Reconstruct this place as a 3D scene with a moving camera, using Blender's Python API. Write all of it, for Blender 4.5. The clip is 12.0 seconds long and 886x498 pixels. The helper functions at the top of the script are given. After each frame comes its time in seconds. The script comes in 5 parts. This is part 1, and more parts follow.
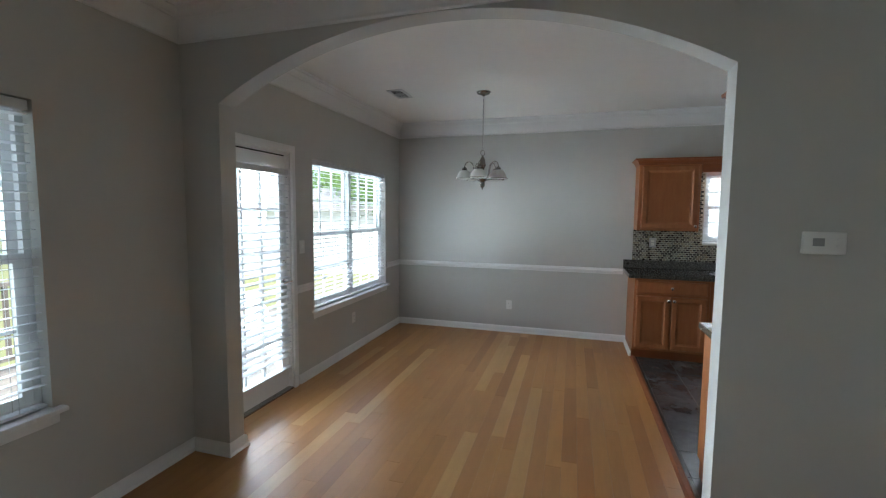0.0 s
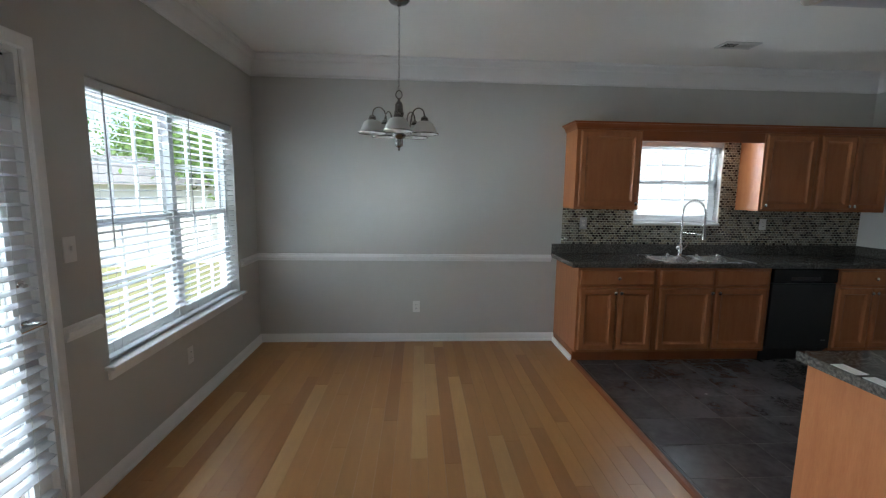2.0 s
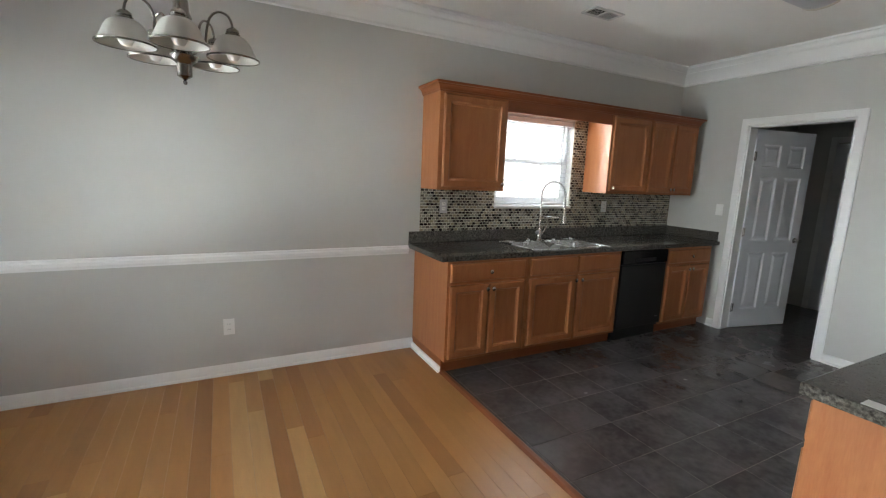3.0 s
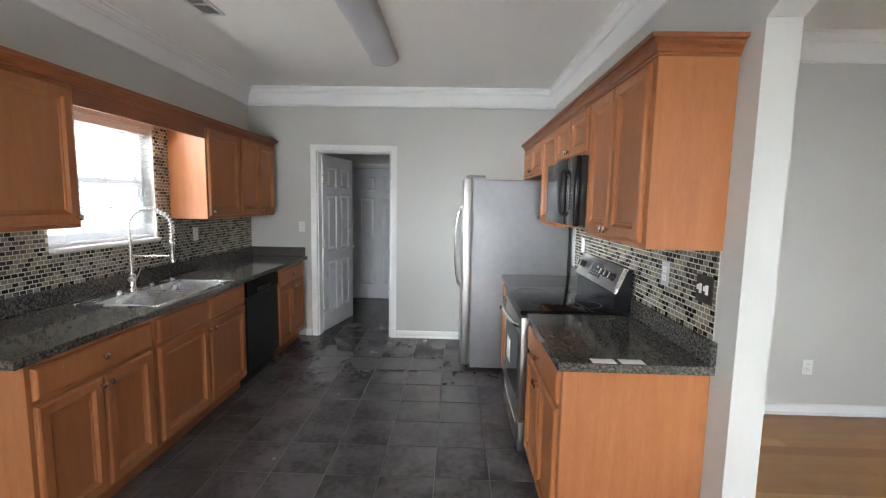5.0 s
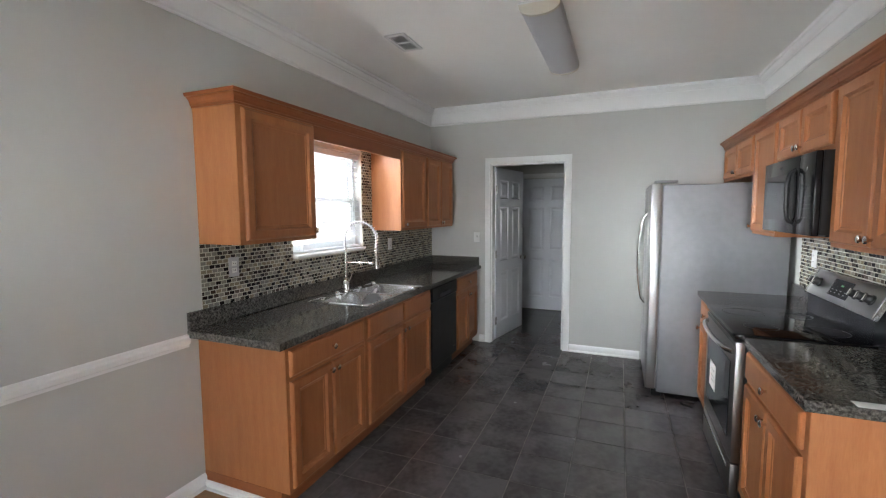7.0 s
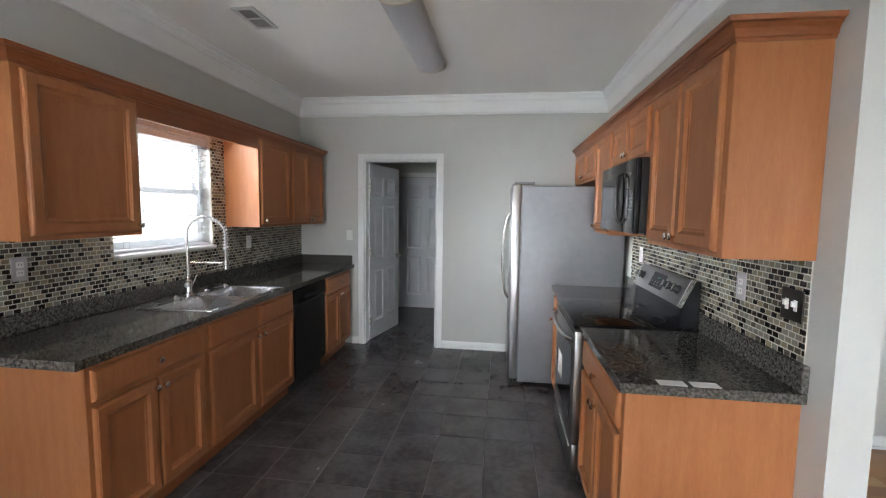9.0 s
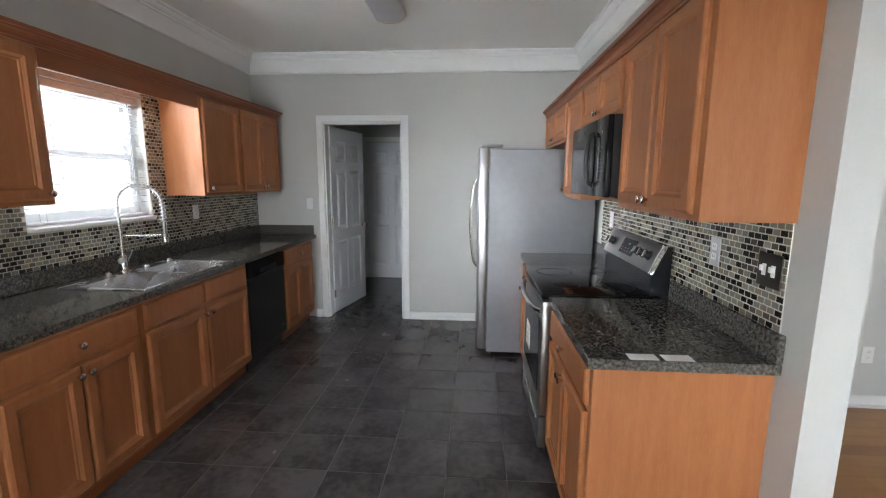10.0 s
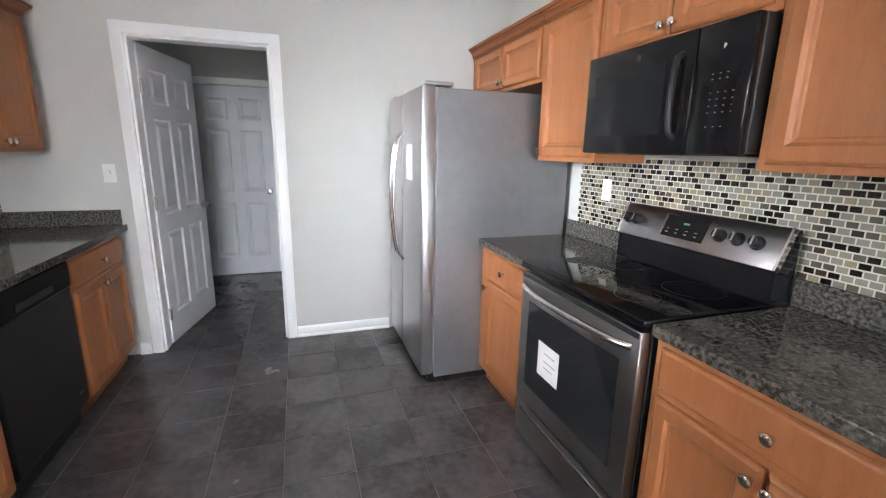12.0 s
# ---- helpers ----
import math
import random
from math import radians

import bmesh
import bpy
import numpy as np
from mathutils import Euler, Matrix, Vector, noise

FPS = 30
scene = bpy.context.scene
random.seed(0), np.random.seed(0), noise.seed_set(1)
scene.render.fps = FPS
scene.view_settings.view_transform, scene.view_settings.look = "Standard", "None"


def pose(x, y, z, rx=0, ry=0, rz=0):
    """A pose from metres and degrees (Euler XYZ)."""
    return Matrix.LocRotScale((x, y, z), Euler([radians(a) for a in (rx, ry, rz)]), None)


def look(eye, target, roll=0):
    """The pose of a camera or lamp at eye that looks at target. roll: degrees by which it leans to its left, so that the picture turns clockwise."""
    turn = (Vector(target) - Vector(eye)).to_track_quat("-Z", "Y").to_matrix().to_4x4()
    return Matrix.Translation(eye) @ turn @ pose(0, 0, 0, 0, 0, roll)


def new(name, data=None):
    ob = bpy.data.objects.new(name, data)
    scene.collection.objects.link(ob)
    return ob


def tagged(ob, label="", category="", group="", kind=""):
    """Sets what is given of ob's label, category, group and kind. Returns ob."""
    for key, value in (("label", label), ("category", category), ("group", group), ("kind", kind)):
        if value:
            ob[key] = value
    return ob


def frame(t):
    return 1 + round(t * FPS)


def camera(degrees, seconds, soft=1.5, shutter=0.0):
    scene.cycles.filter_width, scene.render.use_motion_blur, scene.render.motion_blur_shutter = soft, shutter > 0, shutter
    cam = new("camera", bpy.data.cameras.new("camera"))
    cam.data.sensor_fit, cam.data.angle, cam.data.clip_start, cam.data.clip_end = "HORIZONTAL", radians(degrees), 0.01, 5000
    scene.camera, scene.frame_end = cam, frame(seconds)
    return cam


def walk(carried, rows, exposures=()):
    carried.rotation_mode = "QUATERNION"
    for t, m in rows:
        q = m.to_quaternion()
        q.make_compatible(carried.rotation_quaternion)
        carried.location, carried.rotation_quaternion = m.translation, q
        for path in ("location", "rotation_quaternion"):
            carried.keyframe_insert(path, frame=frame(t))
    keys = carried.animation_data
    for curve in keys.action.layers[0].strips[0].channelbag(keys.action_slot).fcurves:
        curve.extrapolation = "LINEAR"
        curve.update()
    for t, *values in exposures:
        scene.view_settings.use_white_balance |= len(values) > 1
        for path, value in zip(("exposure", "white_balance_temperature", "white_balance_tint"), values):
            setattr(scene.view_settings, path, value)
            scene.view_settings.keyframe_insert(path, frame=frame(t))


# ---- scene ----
cam = camera(91.4, 12.0, 1.2)
PATH = [
    (0, (2.317, 1.432, 1.55), (1.743, 3.341, 1.383), 0.5),
    (0.5, (2.022, 1.709, 1.528), (1.804, 3.689, 1.34), 1.7),
    (1, (1.786, 1.971, 1.554), (1.812, 3.96, 1.341), 1.5),
    (1.5, (1.691, 2.368, 1.523), (1.731, 4.354, 1.286), -1.3),
    (2, (1.561, 2.746, 1.517), (1.676, 4.725, 1.253), 0.8),
    (2.5, (1.495, 3.204, 1.499), (1.992, 5.113, 1.17), 1.9),
    (3, (1.531, 3.72, 1.48), (2.437, 5.471, 1.145), 2.3),
    (3.5, (1.531, 4.126, 1.515), (2.999, 5.459, 1.255), 0.8),
    (3.7, (1.531, 4.253, 1.517), (3.164, 5.38, 1.26), 0.3),
    (5.3, (1.34, 4.756, 1.541), (3.33, 4.688, 1.347), 0.8),
    (5.5, (1.322, 4.764, 1.541), (3.311, 4.66, 1.355), 0.5),
    (6, (1.292, 4.81, 1.54), (3.272, 5.022, 1.352), -0.2),
    (6.5, (1.302, 4.863, 1.54), (3.188, 5.504, 1.363), -0.7),
    (6.7, (1.313, 4.886, 1.543), (3.158, 5.64, 1.37), -0.3),
    (8.3, (1.385, 4.859, 1.532), (3.257, 5.541, 1.356), 0.1),
    (8.5, (1.406, 4.833, 1.527), (3.321, 5.381, 1.351), 0.4),
    (9, (1.468, 4.744, 1.522), (3.443, 5.006, 1.349), 0.8),
    (9.5, (1.55, 4.693, 1.523), (3.538, 4.806, 1.336), 0.4),
    (10, (1.657, 4.691, 1.501), (3.627, 4.831, 1.184), 0.3),
    (10.5, (1.853, 4.836, 1.426), (3.803, 4.965, 1.004), 3.6),
    (11, (2.138, 5.044, 1.484), (4.093, 4.951, 1.075), 1.2),
    (11.5, (2.536, 5.162, 1.413), (4.461, 4.883, 0.945), -1.0),
    (12, (2.871, 5.301, 1.416), (4.721, 4.683, 0.973), 1.0),
]
EXPOSURES = [(0.0, 1.46, 5880, 2), (0.5, 1.7, 5880, 2), (1.5, 1.43, 5820, 3), (2.0, 1.18, 5960, 3), (2.5, 1.42, 6250, 5), (3.0, 1.85, 6600, 6), (3.5, 1.88, 6650, 8), (5.5, 2.1, 6500, 9), (6.0, 1.9, 6500, 9), (6.5, 1.95, 6500, 9), (8.5, 1.8, 6450, 9), (9.0, 1.8, 6450, 9), (11.0, 1.92, 6430, 10), (11.5, 2.28, 6460, 11), (12.0, 2.58, 6450, 12)]
walk(cam, [(t, look(eye, target, roll)) for t, eye, target, roll in PATH], EXPOSURES)

# ---- daylight ----
world = bpy.data.worlds.new("sky")
scene.world = world
world.use_nodes = True
wn = world.node_tree.nodes
sky = wn.new("ShaderNodeTexSky")
sky.sky_type = "NISHITA"
sky.sun_disc = False
sky.sun_elevation, sky.sun_rotation = radians(54), radians(152)
sky.air_density, sky.dust_density = 1.0, 2.0
world.node_tree.links.new(sky.outputs[0], wn["Background"].inputs[0])
wn["Background"].inputs[1].default_value = 0.15
sun = new("sun", bpy.data.lights.new("sun", "SUN"))
sun.data.energy, sun.data.angle, sun.data.color = 2.2, radians(0.6), (1.0, 0.95, 0.87)
# From the south-south-east, high: no beam falls through the western or northern windows.
sun.matrix_basis = look((0, 0, 20), (-5.4, 10.2, 4.1))


def window_lamp(eye, target, w, h, power, tint=(0.95, 0.98, 1.0)):
    """The sky's light falling into one opening."""
    lamp = new("window_light", bpy.data.lights.new("window_light", "AREA"))
    lamp.data.shape, lamp.data.size, lamp.data.size_y, lamp.data.energy = "RECTANGLE", w, h, power
    lamp.data.color = tint
    lamp.matrix_basis = look(eye, target)
    return lamp


SKYLIGHT = (0.91, 0.955, 1.0)
# low open sky west of the deck and north of the sink, slanting in between the slats
window_lamp((-3.0, 6.0, 1.95), (0, 5.4, 1.40), 3.4, 1.4, 118, SKYLIGHT)
window_lamp((-2.3, 5.5, 0.05), (0, 5.4, 1.30), 3.0, 0.6, 95, SKYLIGHT)
window_lamp((-3.0, 1.6, 1.95), (0.5, 1.4, 1.20), 1.8, 1.4, 30, SKYLIGHT)
window_lamp((3.25, 9.4, 2.1), (4.1, 7.0, 1.6), 2.0, 1.3, 135, SKYLIGHT)
window_lamp((3.25, 9.4, 0.7), (4.2, 7.0, 1.9), 2.0, 0.8, 40, SKYLIGHT)
# added warm light at the unseen far window, to brighten the room beyond the corner
window_lamp((11.0, 0.0, 1.95), (8.6, 0.0, 1.40), 2.0, 1.2, 30, (1.0, 0.97, 0.92))
# high sky, and the bright deck and ground below, close at each opening
window_lamp((-0.62, 5.75, 2.62), (1.6, 5.75, 0.9), 1.6, 0.8, 3, SKYLIGHT)
window_lamp((-0.50, 5.75, 0.08), (1.6, 5.75, 1.9), 1.6, 0.5, 4, SKYLIGHT)
window_lamp((-0.62, 4.20, 2.58), (1.6, 4.20, 0.8), 0.8, 0.8, 3, SKYLIGHT)
window_lamp((-0.62, 1.98, 2.62), (1.6, 1.98, 0.9), 1.6, 0.8, 3, SKYLIGHT)
window_lamp((-0.50, 1.98, 0.08), (1.6, 1.98, 1.9), 1.6, 0.5, 5, SKYLIGHT)
window_lamp((4.175, 7.46, 2.42), (4.175, 6.2, 1.1), 0.9, 0.45, 4, SKYLIGHT)
window_lamp((4.175, 6.95, 2.035), (4.175, 5.2, 0.6), 0.94, 0.08, 2, SKYLIGHT)
window_lamp((4.175, 7.005, 1.262), (4.175, 6.2, 2.1), 0.84, 0.03, 1, SKYLIGHT)
window_lamp((4.175, 7.40, 0.90), (4.175, 6.2, 2.0), 0.9, 0.45, 4, SKYLIGHT)


# ---- materials ----
def mk(name, c1, c2=None, scale=6.0, rough=0.5, metal=0.0, bump=0.0, bscale=60.0, stretch=(1, 1, 1), island=0.0, obj=0.0, fine=0.35, spec=0.5, rvar=0.1):
    """A two-scale mottled surface; island and obj vary the brightness from piece to piece."""
    m = bpy.data.materials.new(name)
    m.use_nodes = True
    n, l = m.node_tree.nodes, m.node_tree.links
    b = n["Principled BSDF"]
    b.inputs["Metallic"].default_value, b.inputs["Specular IOR Level"].default_value = metal, spec
    c2 = c2 or tuple(v * 0.88 for v in c1)
    co, mp = n.new("ShaderNodeTexCoord"), n.new("ShaderNodeMapping")
    mp.inputs["Scale"].default_value = stretch
    l.new(co.outputs["Object"], mp.inputs[0])
    src = mp.outputs[0]
    if obj:
        info, add = n.new("ShaderNodeObjectInfo"), n.new("ShaderNodeVectorMath")
        sc = n.new("ShaderNodeMath")
        sc.operation, sc.inputs[1].default_value = "MULTIPLY", 37.0
        l.new(info.outputs["Random"], sc.inputs[0])
        l.new(src, add.inputs[0]), l.new(sc.outputs[0], add.inputs[1])
        src = add.outputs[0]
    big, small, mix = n.new("ShaderNodeTexNoise"), n.new("ShaderNodeTexNoise"), n.new("ShaderNodeMath")
    big.inputs["Scale"].default_value, small.inputs["Scale"].default_value = scale, scale * 7.3
    big.inputs["Detail"].default_value, small.inputs["Detail"].default_value = 3, 4
    l.new(src, big.inputs[0]), l.new(src, small.inputs[0])
    blend = n.new("ShaderNodeMix")
    blend.inputs[0].default_value = fine
    l.new(big.outputs[0], blend.inputs[2]), l.new(small.outputs[0], blend.inputs[3])
    ramp = n.new("ShaderNodeValToRGB")
    ramp.color_ramp.elements[0].position, ramp.color_ramp.elements[1].position = 0.3, 0.7
    ramp.color_ramp.elements[0].color, ramp.color_ramp.elements[1].color = (*c1, 1), (*c2, 1)
    l.new(blend.outputs[0], ramp.inputs[0])
    col = ramp.outputs[0]
    if island or obj:
        rnd = info.outputs["Random"] if obj else n.new("ShaderNodeNewGeometry").outputs["Random Per Island"]
        hsv, rng = n.new("ShaderNodeHueSaturation"), n.new("ShaderNodeMapRange")
        amt = obj or island
        rng.inputs[3].default_value, rng.inputs[4].default_value = 1 - amt, 1 + amt
        l.new(rnd, rng.inputs[0]), l.new(rng.outputs[0], hsv.inputs["Value"]), l.new(col, hsv.inputs["Color"])
        col = hsv.outputs[0]
    l.new(col, b.inputs["Base Color"])
    rr = n.new("ShaderNodeMapRange")
    rr.inputs[3].default_value, rr.inputs[4].default_value = max(0.02, rough - rvar), min(1, rough + rvar)
    l.new(big.outputs[0], rr.inputs[0]), l.new(rr.outputs[0], b.inputs["Roughness"])
    if bump:
        bt, bn = n.new("ShaderNodeTexNoise"), n.new("ShaderNodeBump")
        bt.inputs["Scale"].default_value = bscale
        l.new(src, bt.inputs[0]), l.new(bt.outputs[0], bn.inputs["Height"])
        bn.inputs["Strength"].default_value, bn.inputs["Distance"].default_value = bump, 0.004
        l.new(bn.outputs[0], b.inputs["Normal"])
    return m


def ramped(name, stops, rough, scale, kind="island", bump=0.0, spec=0.5):
    """Pieces of several colours: each piece takes one stop by its random number, with a fine mottle."""
    m = mk(name, (1, 1, 1), (0.86, 0.84, 0.82), scale=scale, rough=rough, bump=bump, spec=spec, rvar=0.02, **{kind: 0.06})
    n, l = m.node_tree.nodes, m.node_tree.links
    rnd = n["Object Info"].outputs["Random"] if kind == "obj" else n["Geometry"].outputs["Random Per Island"]
    pick, mul = n.new("ShaderNodeValToRGB"), n.new("ShaderNodeMix")
    pick.color_ramp.interpolation = "CONSTANT"
    el = pick.color_ramp.elements
    el[0].position, el[0].color = stops[0][0], (*stops[0][1], 1)
    el[1].position, el[1].color = stops[1][0], (*stops[1][1], 1)
    for p, c in stops[2:]:
        el.new(p).color = (*c, 1)
    # A second shuffle of the number, so that colour and brightness are not tied.
    sh, fr = n.new("ShaderNodeMath"), n.new("ShaderNodeMath")
    sh.operation, sh.inputs[1].default_value, fr.operation = "MULTIPLY", 91.7, "FRACT"
    l.new(rnd, sh.inputs[0]), l.new(sh.outputs[0], fr.inputs[0]), l.new(fr.outputs[0], pick.inputs[0])
    mul.data_type, mul.blend_type = "RGBA", "MULTIPLY"
    mul.inputs[0].default_value = 1.0
    l.new(pick.outputs[0], mul.inputs[6]), l.new(n["Hue/Saturation/Value"].outputs[0], mul.inputs[7])
    l.new(mul.outputs[2], n["Principled BSDF"].inputs["Base Color"])
    return m


def plain(name, c, rough=0.5, metal=0.0, trans=0.0, emit=0.0, alpha=1.0, coat=0.0):
    m = bpy.data.materials.new(name)
    m.use_nodes = True
    b = m.node_tree.nodes["Principled BSDF"]
    b.inputs["Base Color"].default_value, b.inputs["Roughness"].default_value = (*c, 1), rough
    b.inputs["Metallic"].default_value, b.inputs["Transmission Weight"].default_value = metal, trans
    b.inputs["Coat Weight"].default_value = coat
    if emit:
        b.inputs["Emission Color"].default_value, b.inputs["Emission Strength"].default_value = (*c, 1), emit
    return m


WALL = mk("wall_paint", (0.55, 0.55, 0.525), (0.53, 0.53, 0.505), 1.5, 0.62, bump=0.12, bscale=180)
# Off-white, with the warm bounce from the wood floor mixed into the colour.
CEIL = mk("ceiling_paint", (0.88, 0.87, 0.835), (0.85, 0.84, 0.805), 2.0, 0.85, bump=0.35, bscale=110)
TRIM = mk("white_trim_paint", (0.83, 0.835, 0.83), (0.80, 0.805, 0.80), 3.0, 0.35, bump=0.04, bscale=40)
DOORPAINT = mk("door_paint", (0.74, 0.76, 0.79), (0.70, 0.72, 0.76), 3.0, 0.38, bump=0.06, bscale=90)
MAPLE = mk("maple_cabinet", (0.39, 0.156, 0.060), (0.31, 0.110, 0.040), 5.0, 0.40, rvar=0.03, spec=0.35, bump=0.05, bscale=50, stretch=(6, 6, 0.7), obj=0.05, fine=0.45)
# Darker than the door maple: the crown's shadow lines are put into this colour.
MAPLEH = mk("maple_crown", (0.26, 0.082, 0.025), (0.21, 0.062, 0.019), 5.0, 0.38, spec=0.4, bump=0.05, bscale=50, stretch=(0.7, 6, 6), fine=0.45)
PLANKSTOPS = ((0.0, (0.457, 0.225, 0.077)), (0.34, (0.473, 0.238, 0.083)), (0.60, (0.436, 0.210, 0.070)), (0.80, (0.383, 0.171, 0.056)), (0.89, (0.551, 0.316, 0.131)))
PLANK = ramped("honey_floor_plank", PLANKSTOPS, 0.30, 4.0, "obj", bump=0.04)
PLANKREST = ramped("honey_floor_planks", PLANKSTOPS, 0.30, 4.0, "island", bump=0.04)
for pm in (PLANK, PLANKREST):
    pm.node_tree.nodes["Mapping"].inputs["Scale"].default_value = (7, 0.8, 7)
SEAM = plain("floor_seam", (0.20, 0.09, 0.035), 0.8)
FTILE = mk("dark_floor_tile", (0.058, 0.052, 0.053), (0.112, 0.102, 0.104), 3.6, 0.25, obj=0.05, rvar=0.05, spec=0.6)
FTILE.node_tree.nodes["Color Ramp"].color_ramp.elements[0].position = 0.40
FTILE.node_tree.nodes["Color Ramp"].color_ramp.elements[1].position = 0.60
GROUT = mk("floor_grout", (0.17, 0.155, 0.14), (0.11, 0.10, 0.09), 20, 0.9)
GRANITE = mk("speckled_granite_laminate", (0.025, 0.023, 0.021), (0.215, 0.205, 0.184), 85.0, 0.10, fine=0.5, rvar=0.03)
GRANITE.node_tree.nodes["Color Ramp"].color_ramp.elements[0].position = 0.43
GRANITE.node_tree.nodes["Color Ramp"].color_ramp.elements[1].position = 0.66
MOSAICSTOPS = ((0.0, (0.016, 0.013, 0.011)), (0.25, (0.265, 0.253, 0.208)), (0.46, (0.275, 0.240, 0.168)), (0.62, (0.115, 0.100, 0.080)), (0.78, (0.24, 0.238, 0.205)), (0.92, (0.055, 0.042, 0.032)))
MOSAIC = ramped("mosaic_tile", MOSAICSTOPS, 0.26, 30, "obj")
MOSAICREST = ramped("mosaic_tiles", MOSAICSTOPS, 0.26, 30, "island")
MGROUT = mk("mosaic_grout", (0.58, 0.56, 0.47), (0.52, 0.50, 0.42), 30, 0.9)
CHROME = plain("polished_nickel", (0.72, 0.71, 0.69), 0.16, 1.0)
BRUSHED = mk("brushed_nickel", (0.30, 0.28, 0.26), (0.22, 0.205, 0.19), 20, 0.22, metal=1.0)
STEEL = mk("stainless_steel", (0.56, 0.56, 0.57), (0.50, 0.50, 0.51), 3.0, 0.30, metal=1.0, bump=0.05, bscale=30, stretch=(1, 1, 0.5), fine=0.2, rvar=0.03)
FRIDGESIDE = mk("grey_fridge_side", (0.26, 0.26, 0.275), (0.205, 0.206, 0.218), 2.5, 0.36, metal=0.62, bump=0.07, bscale=9, rvar=0.06)
BLACKGLOSS = plain("black_gloss", (0.008, 0.008, 0.009), 0.14, 0.0)
BLACKSATIN = mk("black_satin", (0.011, 0.011, 0.012), (0.017, 0.017, 0.018), 10, 0.34, spec=0.42)
DARKGLASS = plain("dark_glass", (0.015, 0.016, 0.017), 0.07, 0.0)
for gm in (BLACKGLOSS, DARKGLASS):
    gm.node_tree.nodes["Principled BSDF"].inputs["Specular IOR Level"].default_value = 0.28
COOKTOP = plain("ceramic_cooktop", (0.005, 0.005, 0.006), 0.06)
COOKTOP.node_tree.nodes["Principled BSDF"].inputs["Specular IOR Level"].default_value = 0.32
SINKSTEEL = mk("polished_sink_steel", (0.66, 0.66, 0.665), (0.58, 0.58, 0.585), 6.0, 0.27, metal=1.0, rvar=0.05)
SLATE = mk("dark_stainless_steel", (0.34, 0.33, 0.322), (0.29, 0.282, 0.275), 3.0, 0.30, metal=1.0, bump=0.05, bscale=30, stretch=(1, 1, 0.5), fine=0.2, rvar=0.03)
PLASTIC = plain("white_plastic", (0.78, 0.78, 0.76), 0.35)
GREYPLASTIC = plain("grey_plastic", (0.30, 0.30, 0.30), 0.4)
PAPER = plain("white_paper", (0.82, 0.82, 0.80), 0.7)
INK = plain("grey_ink", (0.24, 0.24, 0.24), 0.7)
PRINT = plain("pale_grey_print", (0.42, 0.42, 0.42), 0.7)
DARKINK = plain("dark_grey_badge", (0.07, 0.07, 0.075), 0.5)
GLASS = plain("window_glass", (1, 1, 1), 0.0, 0.0, 1.0)
GLASS.node_tree.nodes["Principled BSDF"].inputs["IOR"].default_value = 1.08
VINYL = mk("white_vinyl_frame", (0.80, 0.82, 0.82), (0.76, 0.78, 0.78), 4, 0.4)
SLAT = mk("white_blind_slat", (0.68, 0.69, 0.71), (0.64, 0.65, 0.67), 8, 0.42, obj=0.02)
CORD = plain("blind_cord", (0.55, 0.55, 0.54), 0.8)
WAND = plain("grey_blind_wand", (0.34, 0.35, 0.36), 0.4)
FROST = plain("frosted_glass_shade", (0.72, 0.71, 0.67), 0.45, 0.0, 0.35)
DIFFUSER = plain("ribbed_white_diffuser", (0.52, 0.52, 0.54), 0.35, 0.0, 0.1)
CAPMETAL = plain("cream_metal", (0.60, 0.56, 0.47), 0.38, 0.35)
BRONZE = mk("dark_bronze_plate", (0.060, 0.050, 0.043), (0.045, 0.038, 0.033), 25, 0.34, metal=0.7)
VENTWHITE = plain("vent_white_metal", (0.62, 0.62, 0.60), 0.45)
DARK = plain("dark_void", (0.01, 0.01, 0.01), 0.9)
DECK = mk("weathered_deck", (0.24, 0.205, 0.17), (0.18, 0.15, 0.125), 4, 0.8, bump=0.2, bscale=30, obj=0.1)
GRASS = mk("lawn", (0.24, 0.26, 0.10), (0.33, 0.30, 0.14), 0.6, 0.9, bump=0.5, bscale=30)
CONCRETE = mk("pale_concrete", (0.50, 0.49, 0.46), (0.42, 0.41, 0.38), 1.5, 0.9, bump=0.2, bscale=60)
SIDING = mk("pale_siding", (0.72, 0.71, 0.68), (0.67, 0.66, 0.63), 2, 0.7)
ROOF = mk("grey_shingle_roof", (0.38, 0.36, 0.34), (0.30, 0.285, 0.27), 5, 0.9, bump=0.4, bscale=20)
LEAF = mk("spring_leaves", (0.13, 0.23, 0.05), (0.19, 0.29, 0.08), 3, 0.6, island=0.35)
BARK = mk("bark", (0.14, 0.10, 0.07), (0.08, 0.06, 0.04), 6, 0.9, bump=0.5, bscale=20)


# ---- mesh helpers ----
def mesh_object(name, bm, mat, smooth):
    bmesh.ops.recalc_face_normals(bm, faces=bm.faces)
    me = bpy.data.meshes.new(name)
    bm.to_mesh(me)
    bm.free()
    me.materials.append(mat)
    if smooth:
        me.shade_smooth()
        me.set_sharp_from_angle(angle=radians(smooth))
    return new(name, me)


def part(name, bm, material, parent, label="", smooth=0):
    """One mesh under a thing or a part, in the thing's own coordinates."""
    ob = mesh_object(name, bm, material, smooth)
    ob.parent = parent
    return tagged(ob, label)


def again(ob, x=0, y=0, z=0, name=""):
    """The same mesh once more beside its original, moved by x, y, z."""
    o = new(name or ob.name.split(".")[0], ob.data)
    o.parent = ob.parent
    o.matrix_basis = Matrix.Translation((x, y, z)) @ ob.matrix_basis
    return o


